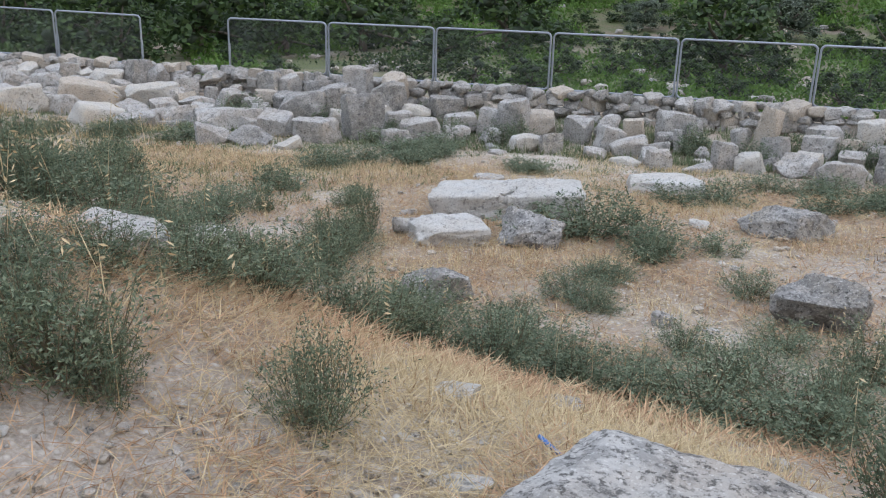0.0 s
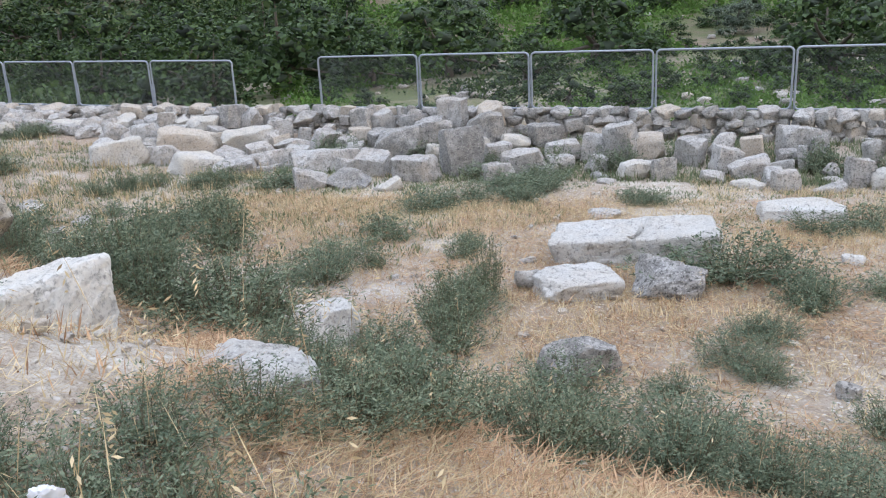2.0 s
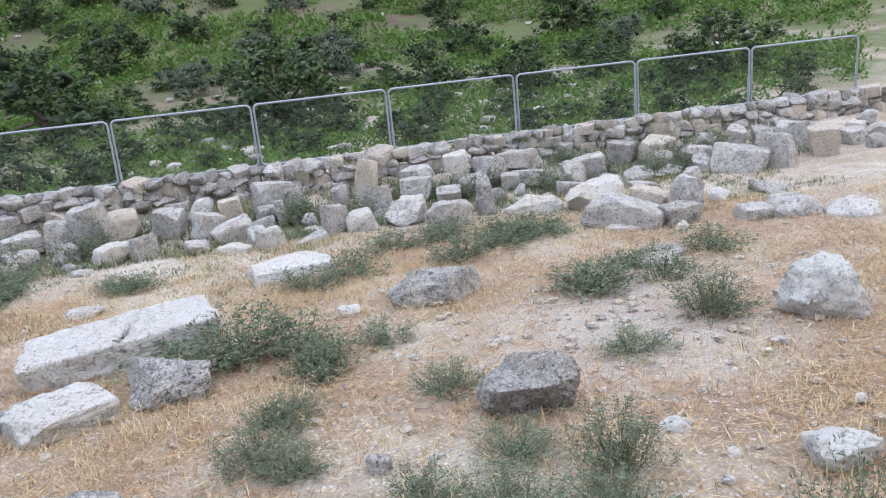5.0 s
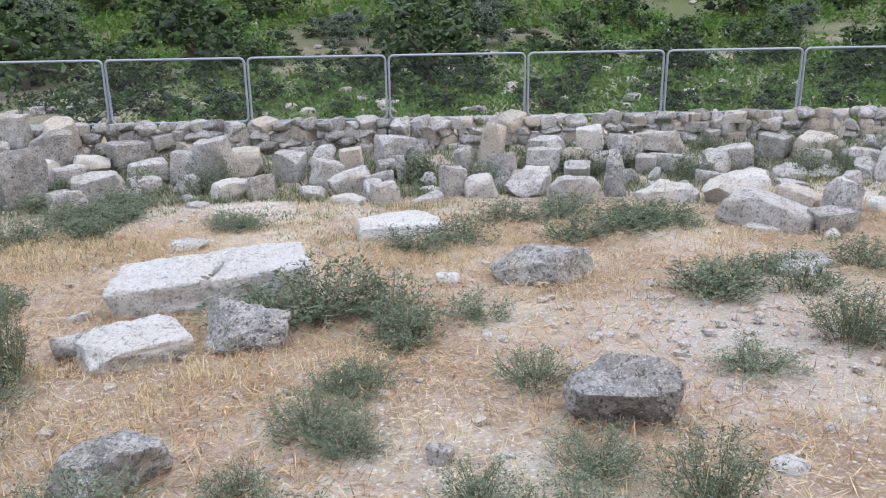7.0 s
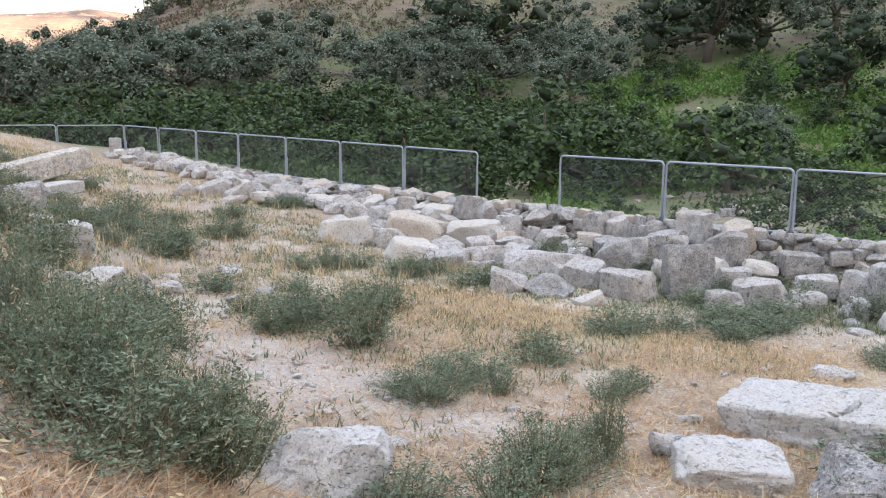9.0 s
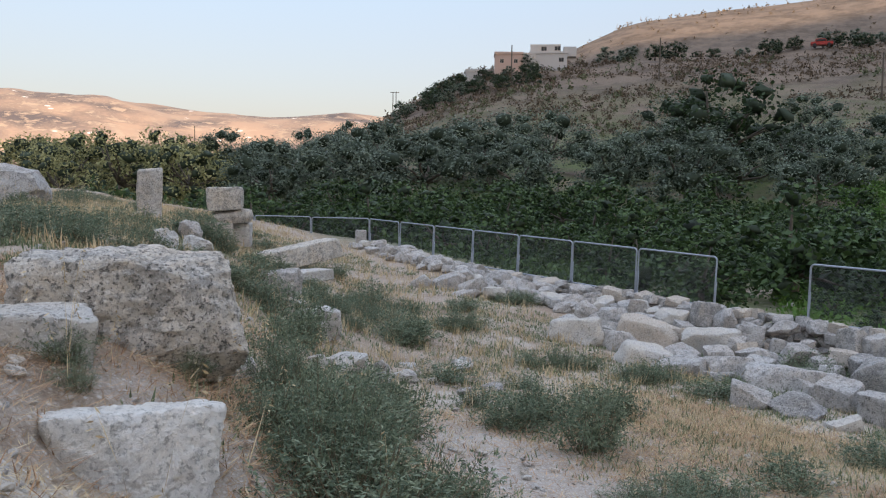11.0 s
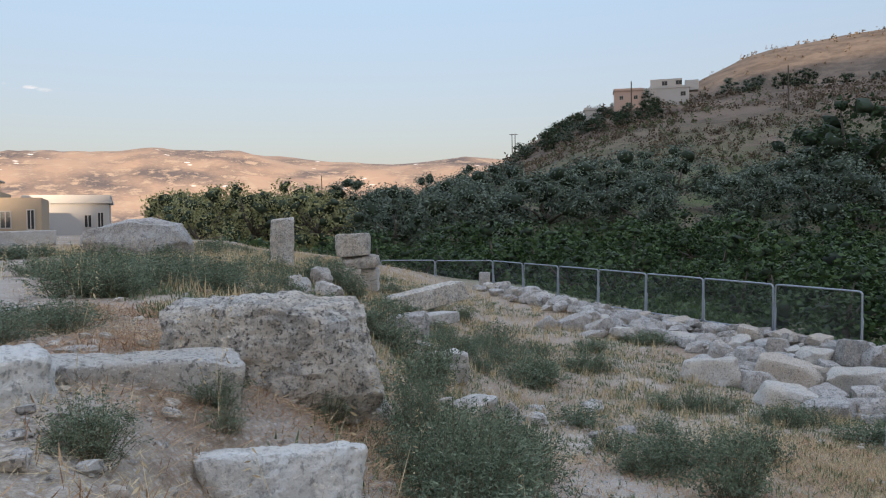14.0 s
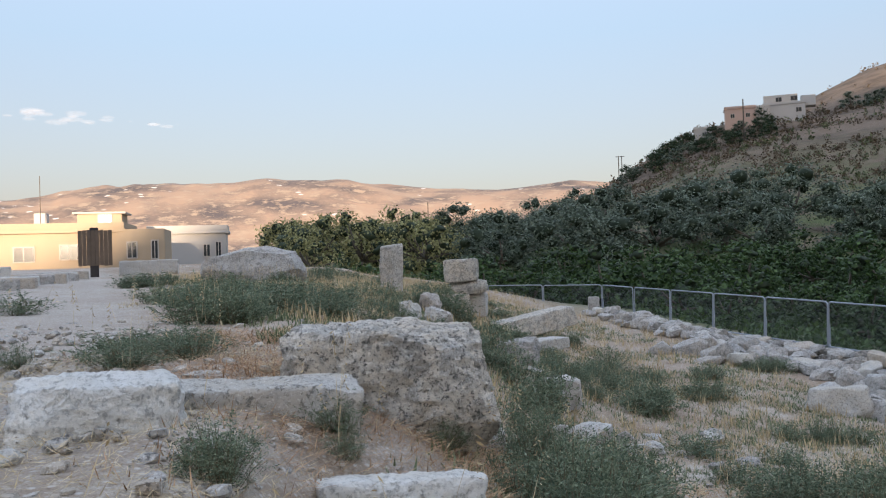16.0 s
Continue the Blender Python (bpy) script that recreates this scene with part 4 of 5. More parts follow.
shrub(-4.30, 10.40, 0.53, 0.27)
shrub(-2.45, 7.11, 0.57, 0.34)
shrub(-2.54, 8.20, 0.47, 0.20)
shrub(-5.93, 9.39, 0.55, 0.53)
shrub(-4.21, 12.20, 0.77, 0.23)
shrub(-3.11, 4.77, 0.98, 0.50)
shrub(-3.63, 4.73, 0.52, 0.44)
shrub(-5.03, 5.24, 0.51, 0.45)
shrub(-5.76, 9.14, 0.65, 0.55)
shrub(-8.06, 9.56, 0.56, 0.27)
shrub(-9.58, 10.23, 0.87, 0.20)
shrub(-10.09, 12.76, 0.94, 0.27)
shrub(-12.67, 13.35, 1.28, 0.41)
shrub(-12.38, 10.52, 1.00, 0.27)
shrub(-2.43, 7.53, 0.67, 0.22)
shrub(-2.95, 13.38, 1.18, 0.18)
shrub(-3.04, 9.99, 0.37, 0.18)
shrub(-8.81, 11.04, 0.57, 0.25)
shrub(-12.08, 11.26, 1.49, 0.40)
shrub(-8.68, 7.21, 0.71, 0.40)
shrub(-8.78, 13.76, 1.13, 0.24)
shrub(-15.75, 17.60, 1.55, 0.30)
shrub(-9.37, 7.47, 0.96, 0.52)
shrub(-4.54, 4.40, 0.26, 0.18)
shrub(-3.23, 2.96, 0.29, 0.18)
shrub(-4.06, 3.62, 0.29, 0.18)
shrub(-7.16, 7.54, 1.10, 0.44)
shrub(-5.96, 6.04, 0.88, 0.31)
shrub(-4.12, 4.69, 0.59, 0.29)
shrub(-7.02, 10.65, 1.03, 0.43)
shrub(-9.77, 13.20, 0.97, 0.33)
shrub(-14.76, 14.51, 1.21, 0.38)
shrub(-8.40, 13.69, 0.98, 0.37)
shrub(-15.97, 13.09, 0.75, 0.44)
shrub(-10.69, 4.39, 1.44, 0.34)
shrub(-13.53, 4.05, 1.62, 0.38)
shrub(-11.62, 5.44, 1.48, 0.3)
shrub(-21.12, 3.92, 1.75, 0.3)
shrub(-14.59, 7.18, 0.98, 0.36)
shrub(-5.95, 2.75, 0.55, 0.18)
shrub(-6.32, 3.19, 0.50, 0.20)
shrub(-16.64, 9.30, 1.39, 0.53)
shrub(-12.31, 8.51, 0.72, 0.49)
shrub(-10.29, 7.79, 0.75, 0.39)
shrub(-12.36, 1.66, 0.65, 0.27)
shrub(-6.90, 2.94, 1.06, 0.18)
shrub(-9.10, 3.68, 1.12, 0.40)
shrub(-9.98, 5.38, 1.05, 0.29)
shrub(-6.16, 2.10, 0.25, 0.18)
shrub(-12.82, 4.80, 2.07, 0.26)
shrub(-1.96, 2.04, 0.45, 0.23)
shrub(-2.23, 2.22, 0.30, 0.18)
shrub(-1.98, 2.48, 0.40, 0.18)
shrub(-1.83, 2.83, 0.37, 0.20)



def terrace_shrubs():
    rng = random.Random(91)
    made = 0
    for x, y, w, h in ((-3.4, 5.0, 1.1, 0.55), (-3.9, 5.5, 1.1, 0.5), (-4.5, 5.9, 1.0, 0.45), (-4.2, 5.0, 0.9, 0.4), (-3.0, 4.6, 0.8, 0.4), (1.2, 3.2, 1.1, 0.5), (2.1, 3.4, 1.2, 0.5)):
        shrub(x, y, w, h)
    for _ in range(60):
        x = rng.uniform(-9, 10)
        shrub(x, 14.9 - 0.11 * (x + 3) + rng.uniform(0.2, 2.6), rng.uniform(0.35, 0.7), rng.uniform(0.3, 0.5))
    while made < 75:
        x, y = rng.uniform(-27, -5.5), rng.uniform(3.6, 14)
        if patch(x, y, 0.35, 12.0) < 0.45 or not yard(x, y) or bare(x, y) > 0.3:
            continue
        shrub(x, y, rng.uniform(0.5, 1.1), rng.uniform(0.18, 0.36))
        made += 1


def wild_oats():
    """Tall thin stalks with nodding pale seed heads."""
    rng = np.random.default_rng(88)
    P, W, S, L, B = [], [], [], [], []
    spots = [s for s in shrub_spots if s[1] < 12]
    while len(P) < 6500:
        x, y, w = spots[rng.integers(len(spots))]
        x, y = x + rng.normal(0, 0.4 * w), y + rng.normal(0, 0.4 * w)
        if not yard(x, y):
            continue
        tall, a = rng.uniform(0.3, 0.6), rng.uniform(0, 2 * math.pi)
        lean = np.array([math.cos(a), math.sin(a), 0]) * rng.uniform(0.05, 0.35)
        at = np.array([x, y, ground_z(x, y)])
        for k in range(3):
            step = (np.array([0, 0, 1.0]) + lean * (k + 0.5)) * tall / 3
            P.append(at), W.append(step), S.append((-math.sin(a), math.cos(a), 0)), L.append(np.linalg.norm(step) * 1.05), B.append(0.0016)
            at = at + step
        for k in range(7):
            drop = np.array([lean[0] * 1.5 + rng.normal(0, 0.4), lean[1] * 1.5 + rng.normal(0, 0.4), -0.3])
            P.append(at - (0, 0, 0.02 * k)), W.append(drop), S.append(rng.normal(size=3)), L.append(0.03), B.append(0.004)
    W = unit(np.array(W))
    v, q = leaf_fan(P, W, unit(np.cross(W, np.cross(W, np.array(S)))), L, B)
    tagged(new("wild_oats", quick_mesh("wild_oats", v, q, STRAW)), "thin dry wild oats with pale seed heads", "grass", kind="stuff")


def meadow(name, label, count, box, keep, height, width, lean, material, seed, flat=False, base=ground_z):
    """Blades of grass or lying straw as one sheet of thin quads."""
    rng = np.random.default_rng(seed)
    P, W, S, L, B = [], [], [], [], []
    while len(P) < count:
        x, y = rng.uniform(box[0], box[1]), rng.uniform(box[2], box[3])
        if rng.random() > keep(x, y):
            continue
        for _ in range(1 if flat else 9):
            qx, qy = (x, y) if flat else (x + rng.normal(0, 0.05), y + rng.normal(0, 0.05))
            a = rng.uniform(0, 2 * math.pi)
            rise = rng.uniform(-0.12, 0.4) if flat else 1.0
            side = 1.0 if flat else lean * rng.uniform(0.2, 1.4)
            P.append((qx, qy, base(qx, qy) + (rng.uniform(0.0, 0.03) if flat else -0.02)))
            W.append((math.cos(a) * side, math.sin(a) * side, rise))
            S.append((-math.sin(a), math.cos(a), rng.uniform(-0.3, 0.3)))
            L.append(height * rng.uniform(0.4, 1.5))
            B.append(width * rng.uniform(0.6, 1.4))
    v, q = leaf_fan(P, unit(np.array(W)), unit(np.array(S)), L, B)
    return tagged(new(name, quick_mesh(name, v, q, material)), label, "grass", kind="stuff")


def patch(x, y, s=0.5, o=0.0):
    return noise.noise((x * s + o, y * s - o, 1.5 + o)) * 0.5 + 0.5


def bare(x, y):
    """The trodden, dusty ground."""
    b = math.exp(-(((x - 3.1) / 1.3) ** 2 + ((y - 7.7) / 1.5) ** 2))
    b = max(b, math.exp(-(((x + 5.6) / 2.2) ** 2 + ((y - 8.0) / 0.9) ** 2)))
    b = max(b, math.exp(-(((x + 1.5) / 0.7) ** 2 + ((y - 1.75) / 0.55) ** 2)))
    b = max(b, 0.9 * math.exp(-(((x + 3.3) / 0.8) ** 2 + ((y - 2.75) / 0.9) ** 2)))
    b = max(b, 0.95 * sstep(-3.0, -4.6, x) * sstep(3.6, 2.6, y))
    return b


def yard(x, y):
    return y < line_y(x) - (2.6 if x > -15 else 1.2)


def golden(x, y):
    """The stretch of yellow grass before the rubble and beside the white slab."""
    g = math.exp(-(((x + 5.0) / 3.2) ** 2 + ((y - 11.9) / 1.1) ** 2))
    return max(g, math.exp(-(((x - 1.0) / 1.2) ** 2 + ((y - 10.8) / 0.7) ** 2)), math.exp(-(((x + 0.75) / 0.5) ** 2 + ((y - 3.1) / 0.5) ** 2)))


def straw_keep(x, y):
    return 0.0 if not yard(x, y) else max(golden(x, y), 0.7 * sstep(0.42, 0.66, patch(x, y, 0.55))) * (1 - bare(x, y))


def tall_keep(x, y):
    return 0.0 if not yard(x, y) else max(golden(x, y), 0.5 * sstep(0.56, 0.7, patch(x, y, 0.9, 4.0))) * sstep(-2.6, -1.4, x + 0.0 * y if y < 5 else 0) * (1 - bare(x, y))


def dead_keep(x, y):
    return 0.0 if not yard(x, y) else sstep(0.4, 0.6, patch(x, y, 0.7, 9.0)) * (1 - 0.8 * bare(x, y))


meadow("dry_grass", "pale yellow dry grass in tufts", 64000, (-13, 9, 1.5, 15.5), tall_keep, 0.11, 0.0024, 1.0, STRAW, 1)
meadow("low_dry_grass", "short trodden yellow grass", 60000, (-14, 9, 1.5, 15.5), straw_keep, 0.07, 0.0025, 1.7, STRAW, 2)
meadow("dead_grass", "reddish brown dead grass", 46000, (-8, 8, 2.5, 13.5), dead_keep, 0.09, 0.003, 1.5, DEAD, 3)
meadow("straw_litter", "broken straw lying on the soil", 48000, (-8, 7, 4.0, 12.8), lambda x, y: (1 - bare(x, y)) * 0.9, 0.15, 0.003, 1.0, STRAW, 4, True)
meadow("near_straw", "long flattened straw on the bank", 18000, (-1.9, 1.4, 1.0, 3.7), lambda x, y: (1 - bare(x, y)) * sstep(0.3, 0.5, patch(x, y, 1.1, 5.0)) * sstep(1.4, 0.6, x + 0.6 * patch(x, y, 1.5)) * sstep(1.0, 1.7, y), 0.15, 0.0014, 1.0, STRAW, 5, True)
meadow("near_thatch", "matted brown dead stalks on the bank", 18000, (-2.2, 1.4, 1.0, 3.9), lambda x, y: (1 - 0.8 * bare(x, y)) * sstep(0.4, 0.6, patch(x, y, 1.6, 3.0)) * sstep(1.4, 0.6, x + 0.6 * patch(x, y, 1.5)) * sstep(1.0, 1.7, y), 0.12, 0.0016, 1.0, DEAD, 10, True)
meadow("far_dry_grass", "dry grass along the terrace", 28000, (-32, -8, 4.5, 19), lambda x, y: max(0.2, tall_keep(x, y)) * (1 - bare(x, y)) if yard(x, y) else 0, 0.2, 0.006, 0.6, STRAW, 6)
meadow("green_weeds", "low green weeds before the rubble", 34000, (-14, 9, 11.0, 15.4), lambda x, y: sstep(0.34, 0.5, patch(x, y, 0.6, 2.0)) if yard(x, y) else 0, 0.08, 0.007, 1.8, LOW_WEED, 7)
terrace_shrubs()
meadow("rubble_weeds", "green weeds growing between the tumbled blocks", 30000, (-10, 11, 13.6, 17.6), lambda x, y: 0.9 * (14.5 - 0.11 * (x + 3) < y < line_y(x) - 0.5), 0.16, 0.008, 1.3, LOW_WEED, 11, False, terrain_z)
meadow("bank_litter", "broken straw and stalks around the blocks of the bank", 16000, (-6.5, -1.9, 1.6, 5.2), lambda x, y: sstep(0.35, 0.6, patch(x, y, 1.3, 6.0)), 0.09, 0.0016, 1.0, STRAW, 12, True)
meadow("bank_stalks", "brown dead stalks around the blocks of the bank", 16000, (-6.5, -1.9, 1.6, 5.2), lambda x, y: sstep(0.4, 0.6, patch(x, y, 1.1, 2.0)), 0.12, 0.002, 1.0, DEAD, 13, True)
meadow("terrace_weeds", "low green weeds over the bank and terrace", 80000, (-27, -3.5, 3.8, 18), lambda x, y: sstep(0.26, 0.44, patch(x, y, 0.5, 15.0)) * (1 - bare(x, y)) if yard(x, y) else 0, 0.11, 0.007, 1.4, LOW_WEED, 9)
wild_oats()
meadow("dead_litter", "reddish brown broken stalks lying on the soil", 80000, (-8, 7, 3.4, 12.8), lambda x, y: (1 - 0.85 * bare(x, y)) * sstep(0.25, 0.5, patch(x, y, 0.8, 7.0)) if yard(x, y) else 0, 0.15, 0.0032, 1.0, DEAD, 8, True)


# ---- pebbles ----
def pebbles():
    rng = random.Random(31)
    small = [stone_mesh("pebble", 0.1, 0.1, 0.06, "r", STONE["gtlt"[i % 4]], 700 + i, 2) for i in range(10)]
    pieces = []
    while len(pieces) < 4200:
        x, y = rng.uniform(-10, 6.5), rng.uniform(1.0, 13.5)
        if rng.random() > 0.14 + bare(x, y):
            continue
        s = rng.choice((0.12, 0.15, 0.18, 0.22, 0.3, 0.4, 0.55, 0.9)) * (0.4 if y < 3.4 and x > -2.6 else 1.0)
        pieces.append((pose(x, y, ground_z(x, y) - 0.015 * s, 0, 0, rng.uniform(0, 360)) @ Matrix.Scale(s, 4), rng.choice(small)))
    for _ in range(1300):
        x, y = rng.choice(((rng.gauss(-1.3, 0.5), rng.gauss(2.1, 0.4)), (rng.gauss(-3.6, 0.8), rng.gauss(3.0, 0.7)), (rng.gauss(-0.4, 0.4), rng.gauss(2.6, 0.3))))
        s = rng.choice((0.08, 0.1, 0.12, 0.16, 0.2, 0.3, 0.45))
        pieces.append((pose(x, y, ground_z(x, y) - 0.015 * s, 0, 0, rng.uniform(0, 360)) @ Matrix.Scale(s, 4), rng.choice(small)))
    ob = joined(pieces, "pebbles", "small pale limestone pebbles strewn on the soil", None)
    return tagged(ob, "", "pebbles")


pebbles()


# ---- trees ----
def tree_meshes(seed, material, leaf, clumps, per, tall=1.0, low=0.3, fill=0.42, slim=0.32):
    """A tree one metre high: trunk and limbs, and a crown of many small leaves in clumps."""
    rng = np.random.default_rng(seed)
    tv, tf = [], []

    def limb(points, radii):
        v, f = tube(points, radii, 6)
        nonlocal tv, tf
        tf += [[i + len(tv) for i in q] for q in f]
        tv += v

    fork = np.array([rng.normal(0, 0.02), rng.normal(0, 0.02), 0.24])
    limb([(0, 0, -0.05), fork * (0.5, 0.5, 0.5), fork], [0.045, 0.036, 0.03])
    P, W, S, L, B = [], [], [], [], []
    cores = bmesh.new()
    for k in range(clumps):
        a = rng.uniform(0, 2 * math.pi)
        out = math.sqrt(rng.uniform(0.0, 1.0)) * 0.46
        z = low + (0.92 - low) * rng.uniform(0, 1) * math.sqrt(max(0.05, 1 - (out / 0.56) ** 2))
        c = np.array([math.cos(a) * out, math.sin(a) * out, z * tall])
        if k % 3 == 0:
            limb([fork, (fork + c) / 2 + rng.normal(0, 0.02, 3), c], [0.022, 0.013, 0.004])
        size = rng.uniform(0.1, 0.19)
        # a dark ball in each clump stands in for the shade among its leaves
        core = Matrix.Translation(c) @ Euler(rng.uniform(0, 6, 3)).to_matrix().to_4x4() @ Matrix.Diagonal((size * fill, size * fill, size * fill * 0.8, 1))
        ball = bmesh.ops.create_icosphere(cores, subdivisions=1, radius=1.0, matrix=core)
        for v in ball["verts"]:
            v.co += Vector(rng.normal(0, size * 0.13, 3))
        d = unit(rng.normal(size=(per, 3)))
        P.append(c + d * size * rng.uniform(0.5, 1.2, (per, 1)) * (1.1, 1.1, 0.85))
        face = unit(d + rng.normal(0, 0.7, (per, 3)) + (0, 0, 0.3))
        way = unit(np.cross(face, rng.normal(size=(per, 3))))
        W.append(way)
        S.append(np.cross(face, way))
        L.append(leaf * rng.uniform(0.6, 1.4, per))
        B.append(leaf * slim * rng.uniform(0.6, 1.4, per))
    P, W, S = np.concatenate(P), np.concatenate(W), np.concatenate(S)
    v, q = leaf_fan(P, W, unit(S), np.concatenate(L), np.concatenate(B))
    crown = bpy.data.meshes.new("crown")
    cores.verts.ensure_lookup_table()
    cv = [tuple(p.co) for p in cores.verts]
    cf = [[p.index for p in f.verts] for f in cores.faces]
    cores.free()
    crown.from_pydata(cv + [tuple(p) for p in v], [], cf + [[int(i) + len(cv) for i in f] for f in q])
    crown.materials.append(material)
    crown.materials.append(CORE_SHADE)
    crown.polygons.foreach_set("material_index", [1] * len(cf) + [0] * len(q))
    crown.polygons.foreach_set("use_smooth", [True] * len(cf) + [False] * len(q))
    return mesh_of("trunk", tv, tf, BARK, True), crown


FIGS = [tree_meshes(100 + k, FIG, 0.055, 24, 62, 1.0, 0.02, 0.4, 0.36) for k in range(5)]
OLIVES = [tree_meshes(120 + k, OLIVE, 0.034, 25, 170, 1.0, 0.12, 0.5, 0.27) for k in range(5)]
DARKS = [tree_meshes(140 + k, DARK_LEAF, 0.04, 40, 52, 1.1, 0.15) for k in range(2)]
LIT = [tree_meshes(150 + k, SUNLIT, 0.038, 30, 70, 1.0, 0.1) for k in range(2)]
trng = random.Random(8)


def tree(kind, x, y, h, wide=1.0):
    name, stock, label, group = {
        "fig": ("fig_tree", FIGS, "low dark green fig tree with broad leaves", "orchard behind the fence"),
        "olive": ("olive_tree", OLIVES, "silvery grey-green olive tree on the slope", "olive grove"),
        "dark": ("evergreen_tree", DARKS, "dense dark green tree on the slope", "trees of the slope"),
        "lit": ("leafy_tree", LIT, "yellowish green tree in evening sun", "trees by the houses"),
    }[kind]
    trunk, crown = trng.choice(stock)
    thing = tagged(new(name), label, "tree", group)
    s = h * trng.uniform(0.9, 1.1)
    thing.matrix_basis = pose(x, y, terrain_z(x, y) - 0.05, 0, 0, trng.uniform(0, 360)) @ Matrix.Diagonal((s * wide, s * wide, s, 1))
    part("trunk", trunk, thing)
    part("crown", crown, thing)


def polar(az, r):
    return -math.sin(radians(az)) * r, 2.5 + math.cos(radians(az)) * r


def plant():
    spots = []

    def free(x, y, gap):
        if any((x - a) ** 2 + (y - b) ** 2 < gap * gap for a, b in spots):
            return False
        spots.append((x, y))
        return True

    # the fig orchard, in the valley behind the fence
    for _ in range(1500):
        az, r = trng.uniform(2, 68), trng.uniform(20, 54)
        x, y = polar(az, r)
        if y < fence_y(x) + 2.6 or (az < 24 and r > 30) or (az < 30 and r < 26) or (x < -45 and y < 17):
            continue
        if free(x, y, 2.7 if az > 20 else 3.3):
            tree("fig", x, y, trng.uniform(1.8, 3.3), 1.3)
    # scattered figs on the green slope
    for _ in range(260):
        az, r = trng.uniform(-38, 24), trng.uniform(23, 75)
        x, y = polar(az, r)
        if free(x, y, 4.3):
            tree("fig" if trng.random() < 0.75 else "olive", x, y, trng.uniform(1.6, 2.8), 1.3)
    # low bushes near the fence
    for _ in range(400):
        az, r = trng.uniform(-42, 30), trng.uniform(18, 40)
        x, y = polar(az, r)
        if y > fence_y(x) + 0.9 and free(x, y, 1.9):
            tree("fig", x, y, trng.uniform(0.5, 1.1), 1.5)
    # olives up the hill
    for _ in range(2200):
        az, r = trng.uniform(8, 66), trng.uniform(52, 96)
        x, y = polar(az, r)
        if r > (88 if az < 30 else 88 - (az - 30) * 0.8 if az < 43 else 77):
            continue
        if free(x, y, 5.7):
            tree("olive" if trng.random() < 0.93 else "dark", x, y, trng.uniform(4.6, 6.6), 1.2)
    # two tall dark trees among the olives
    for az, r, h in ((34.0, 74, 8.0), (19.8, 76, 8.5)):
        tree("dark", *polar(az, r), h, 1.25)
    # the tree line towards the plain
    for _ in range(120):
        az, r = trng.uniform(58, 78), trng.uniform(62, 100)
        x, y = polar(az, r)
        if free(x, y, 4.0):
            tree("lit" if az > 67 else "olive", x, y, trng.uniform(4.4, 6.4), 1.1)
    # trees along the crest
    for _ in range(230):
        az = trng.uniform(46, 55.5) if trng.random() < 0.65 else trng.uniform(18, 42)
        r = trng.uniform(148, 166) if az > 45 else trng.uniform(170, 178)
        x, y = polar(az, r)
        if free(x, y, 3.4):
            tree("dark" if trng.random() < 0.6 else "olive", x, y, trng.uniform(2.0, 3.4), 1.3)
    # the woods above the slope to the north
    for _ in range(240):
        az, r = trng.uniform(-36, 14), trng.uniform(75, 120)
        x, y = polar(az, r)
        if free(x, y, 6.5):
            tree("olive", x, y, trng.uniform(3.5, 5.0), 1.15)


plant()


def ground_cover(name, label, count, az, rr, keep, size, material, seed):
    rng = np.random.default_rng(seed)
    P, W, S, L, B = [], [], [], [], []
    while len(P) < count:
        a, r = rng.uniform(*az), rng.uniform(*rr)
        x, y = polar(a, r)
        if y < fence_y(x) + 0.5 or rng.random() > keep(x, y):
            continue
        z = terrain_z(x, y)
        grow = size * (r / 25.0) ** 0.7 * rng.uniform(0.45, 1.7)
        for _ in range(14):
            P.append((x + rng.normal(0, 0.2), y + rng.normal(0, 0.2), z + abs(rng.normal(0, 0.9)) * grow))
            W.append(rng.normal(size=3) + (0, 0, 0.3))
            S.append(rng.normal(size=3))
            L.append(grow * rng.uniform(0.6, 1.5))
            B.append(grow * 0.3 * rng.uniform(0.6, 1.4))
    W = unit(np.array(W))
    v, q = leaf_fan(P, W, unit(np.cross(W, np.array(S))), L, B)
    return tagged(new(name, quick_mesh(name, v, q, material)), label, "undergrowth", kind="stuff")


ground_cover("undergrowth", "bright green weeds covering the slope behind the fence", 170000, (-45, 30), (17, 75), lambda x, y: sstep(0.3, 0.5, patch(x, y, 0.16, 3.0)), 0.105, WEED, 51)
ground_cover("orchard_weeds", "dark green weeds under the orchard trees", 36000, (15, 75), (18, 60), lambda x, y: sstep(0.35, 0.55, patch(x, y, 0.2, 6.0)), 0.14, FIG, 52)
ground_cover("slope_scrub", "brown dry scrub on the hill", 56000, (10, 60), (95, 175), lambda x, y: sstep(0.35, 0.5, patch(x, y, 0.08, 8.0)), 0.075, SCRUB, 53)
ground_cover("crest_scrub", "golden dry scrub on the sunlit crest", 9000, (18, 48), (185, 345), lambda x, y: sstep(0.3, 0.5, patch(x, y, 0.05, 5.0)), 0.07, SCRUB, 55)
ground_cover("green_scrub", "dull green scrub on the hill", 14000, (10, 60), (95, 175), lambda x, y: sstep(0.5, 0.6, patch(x, y, 0.11, 2.0)), 0.09, GREEN_SCRUB, 54)


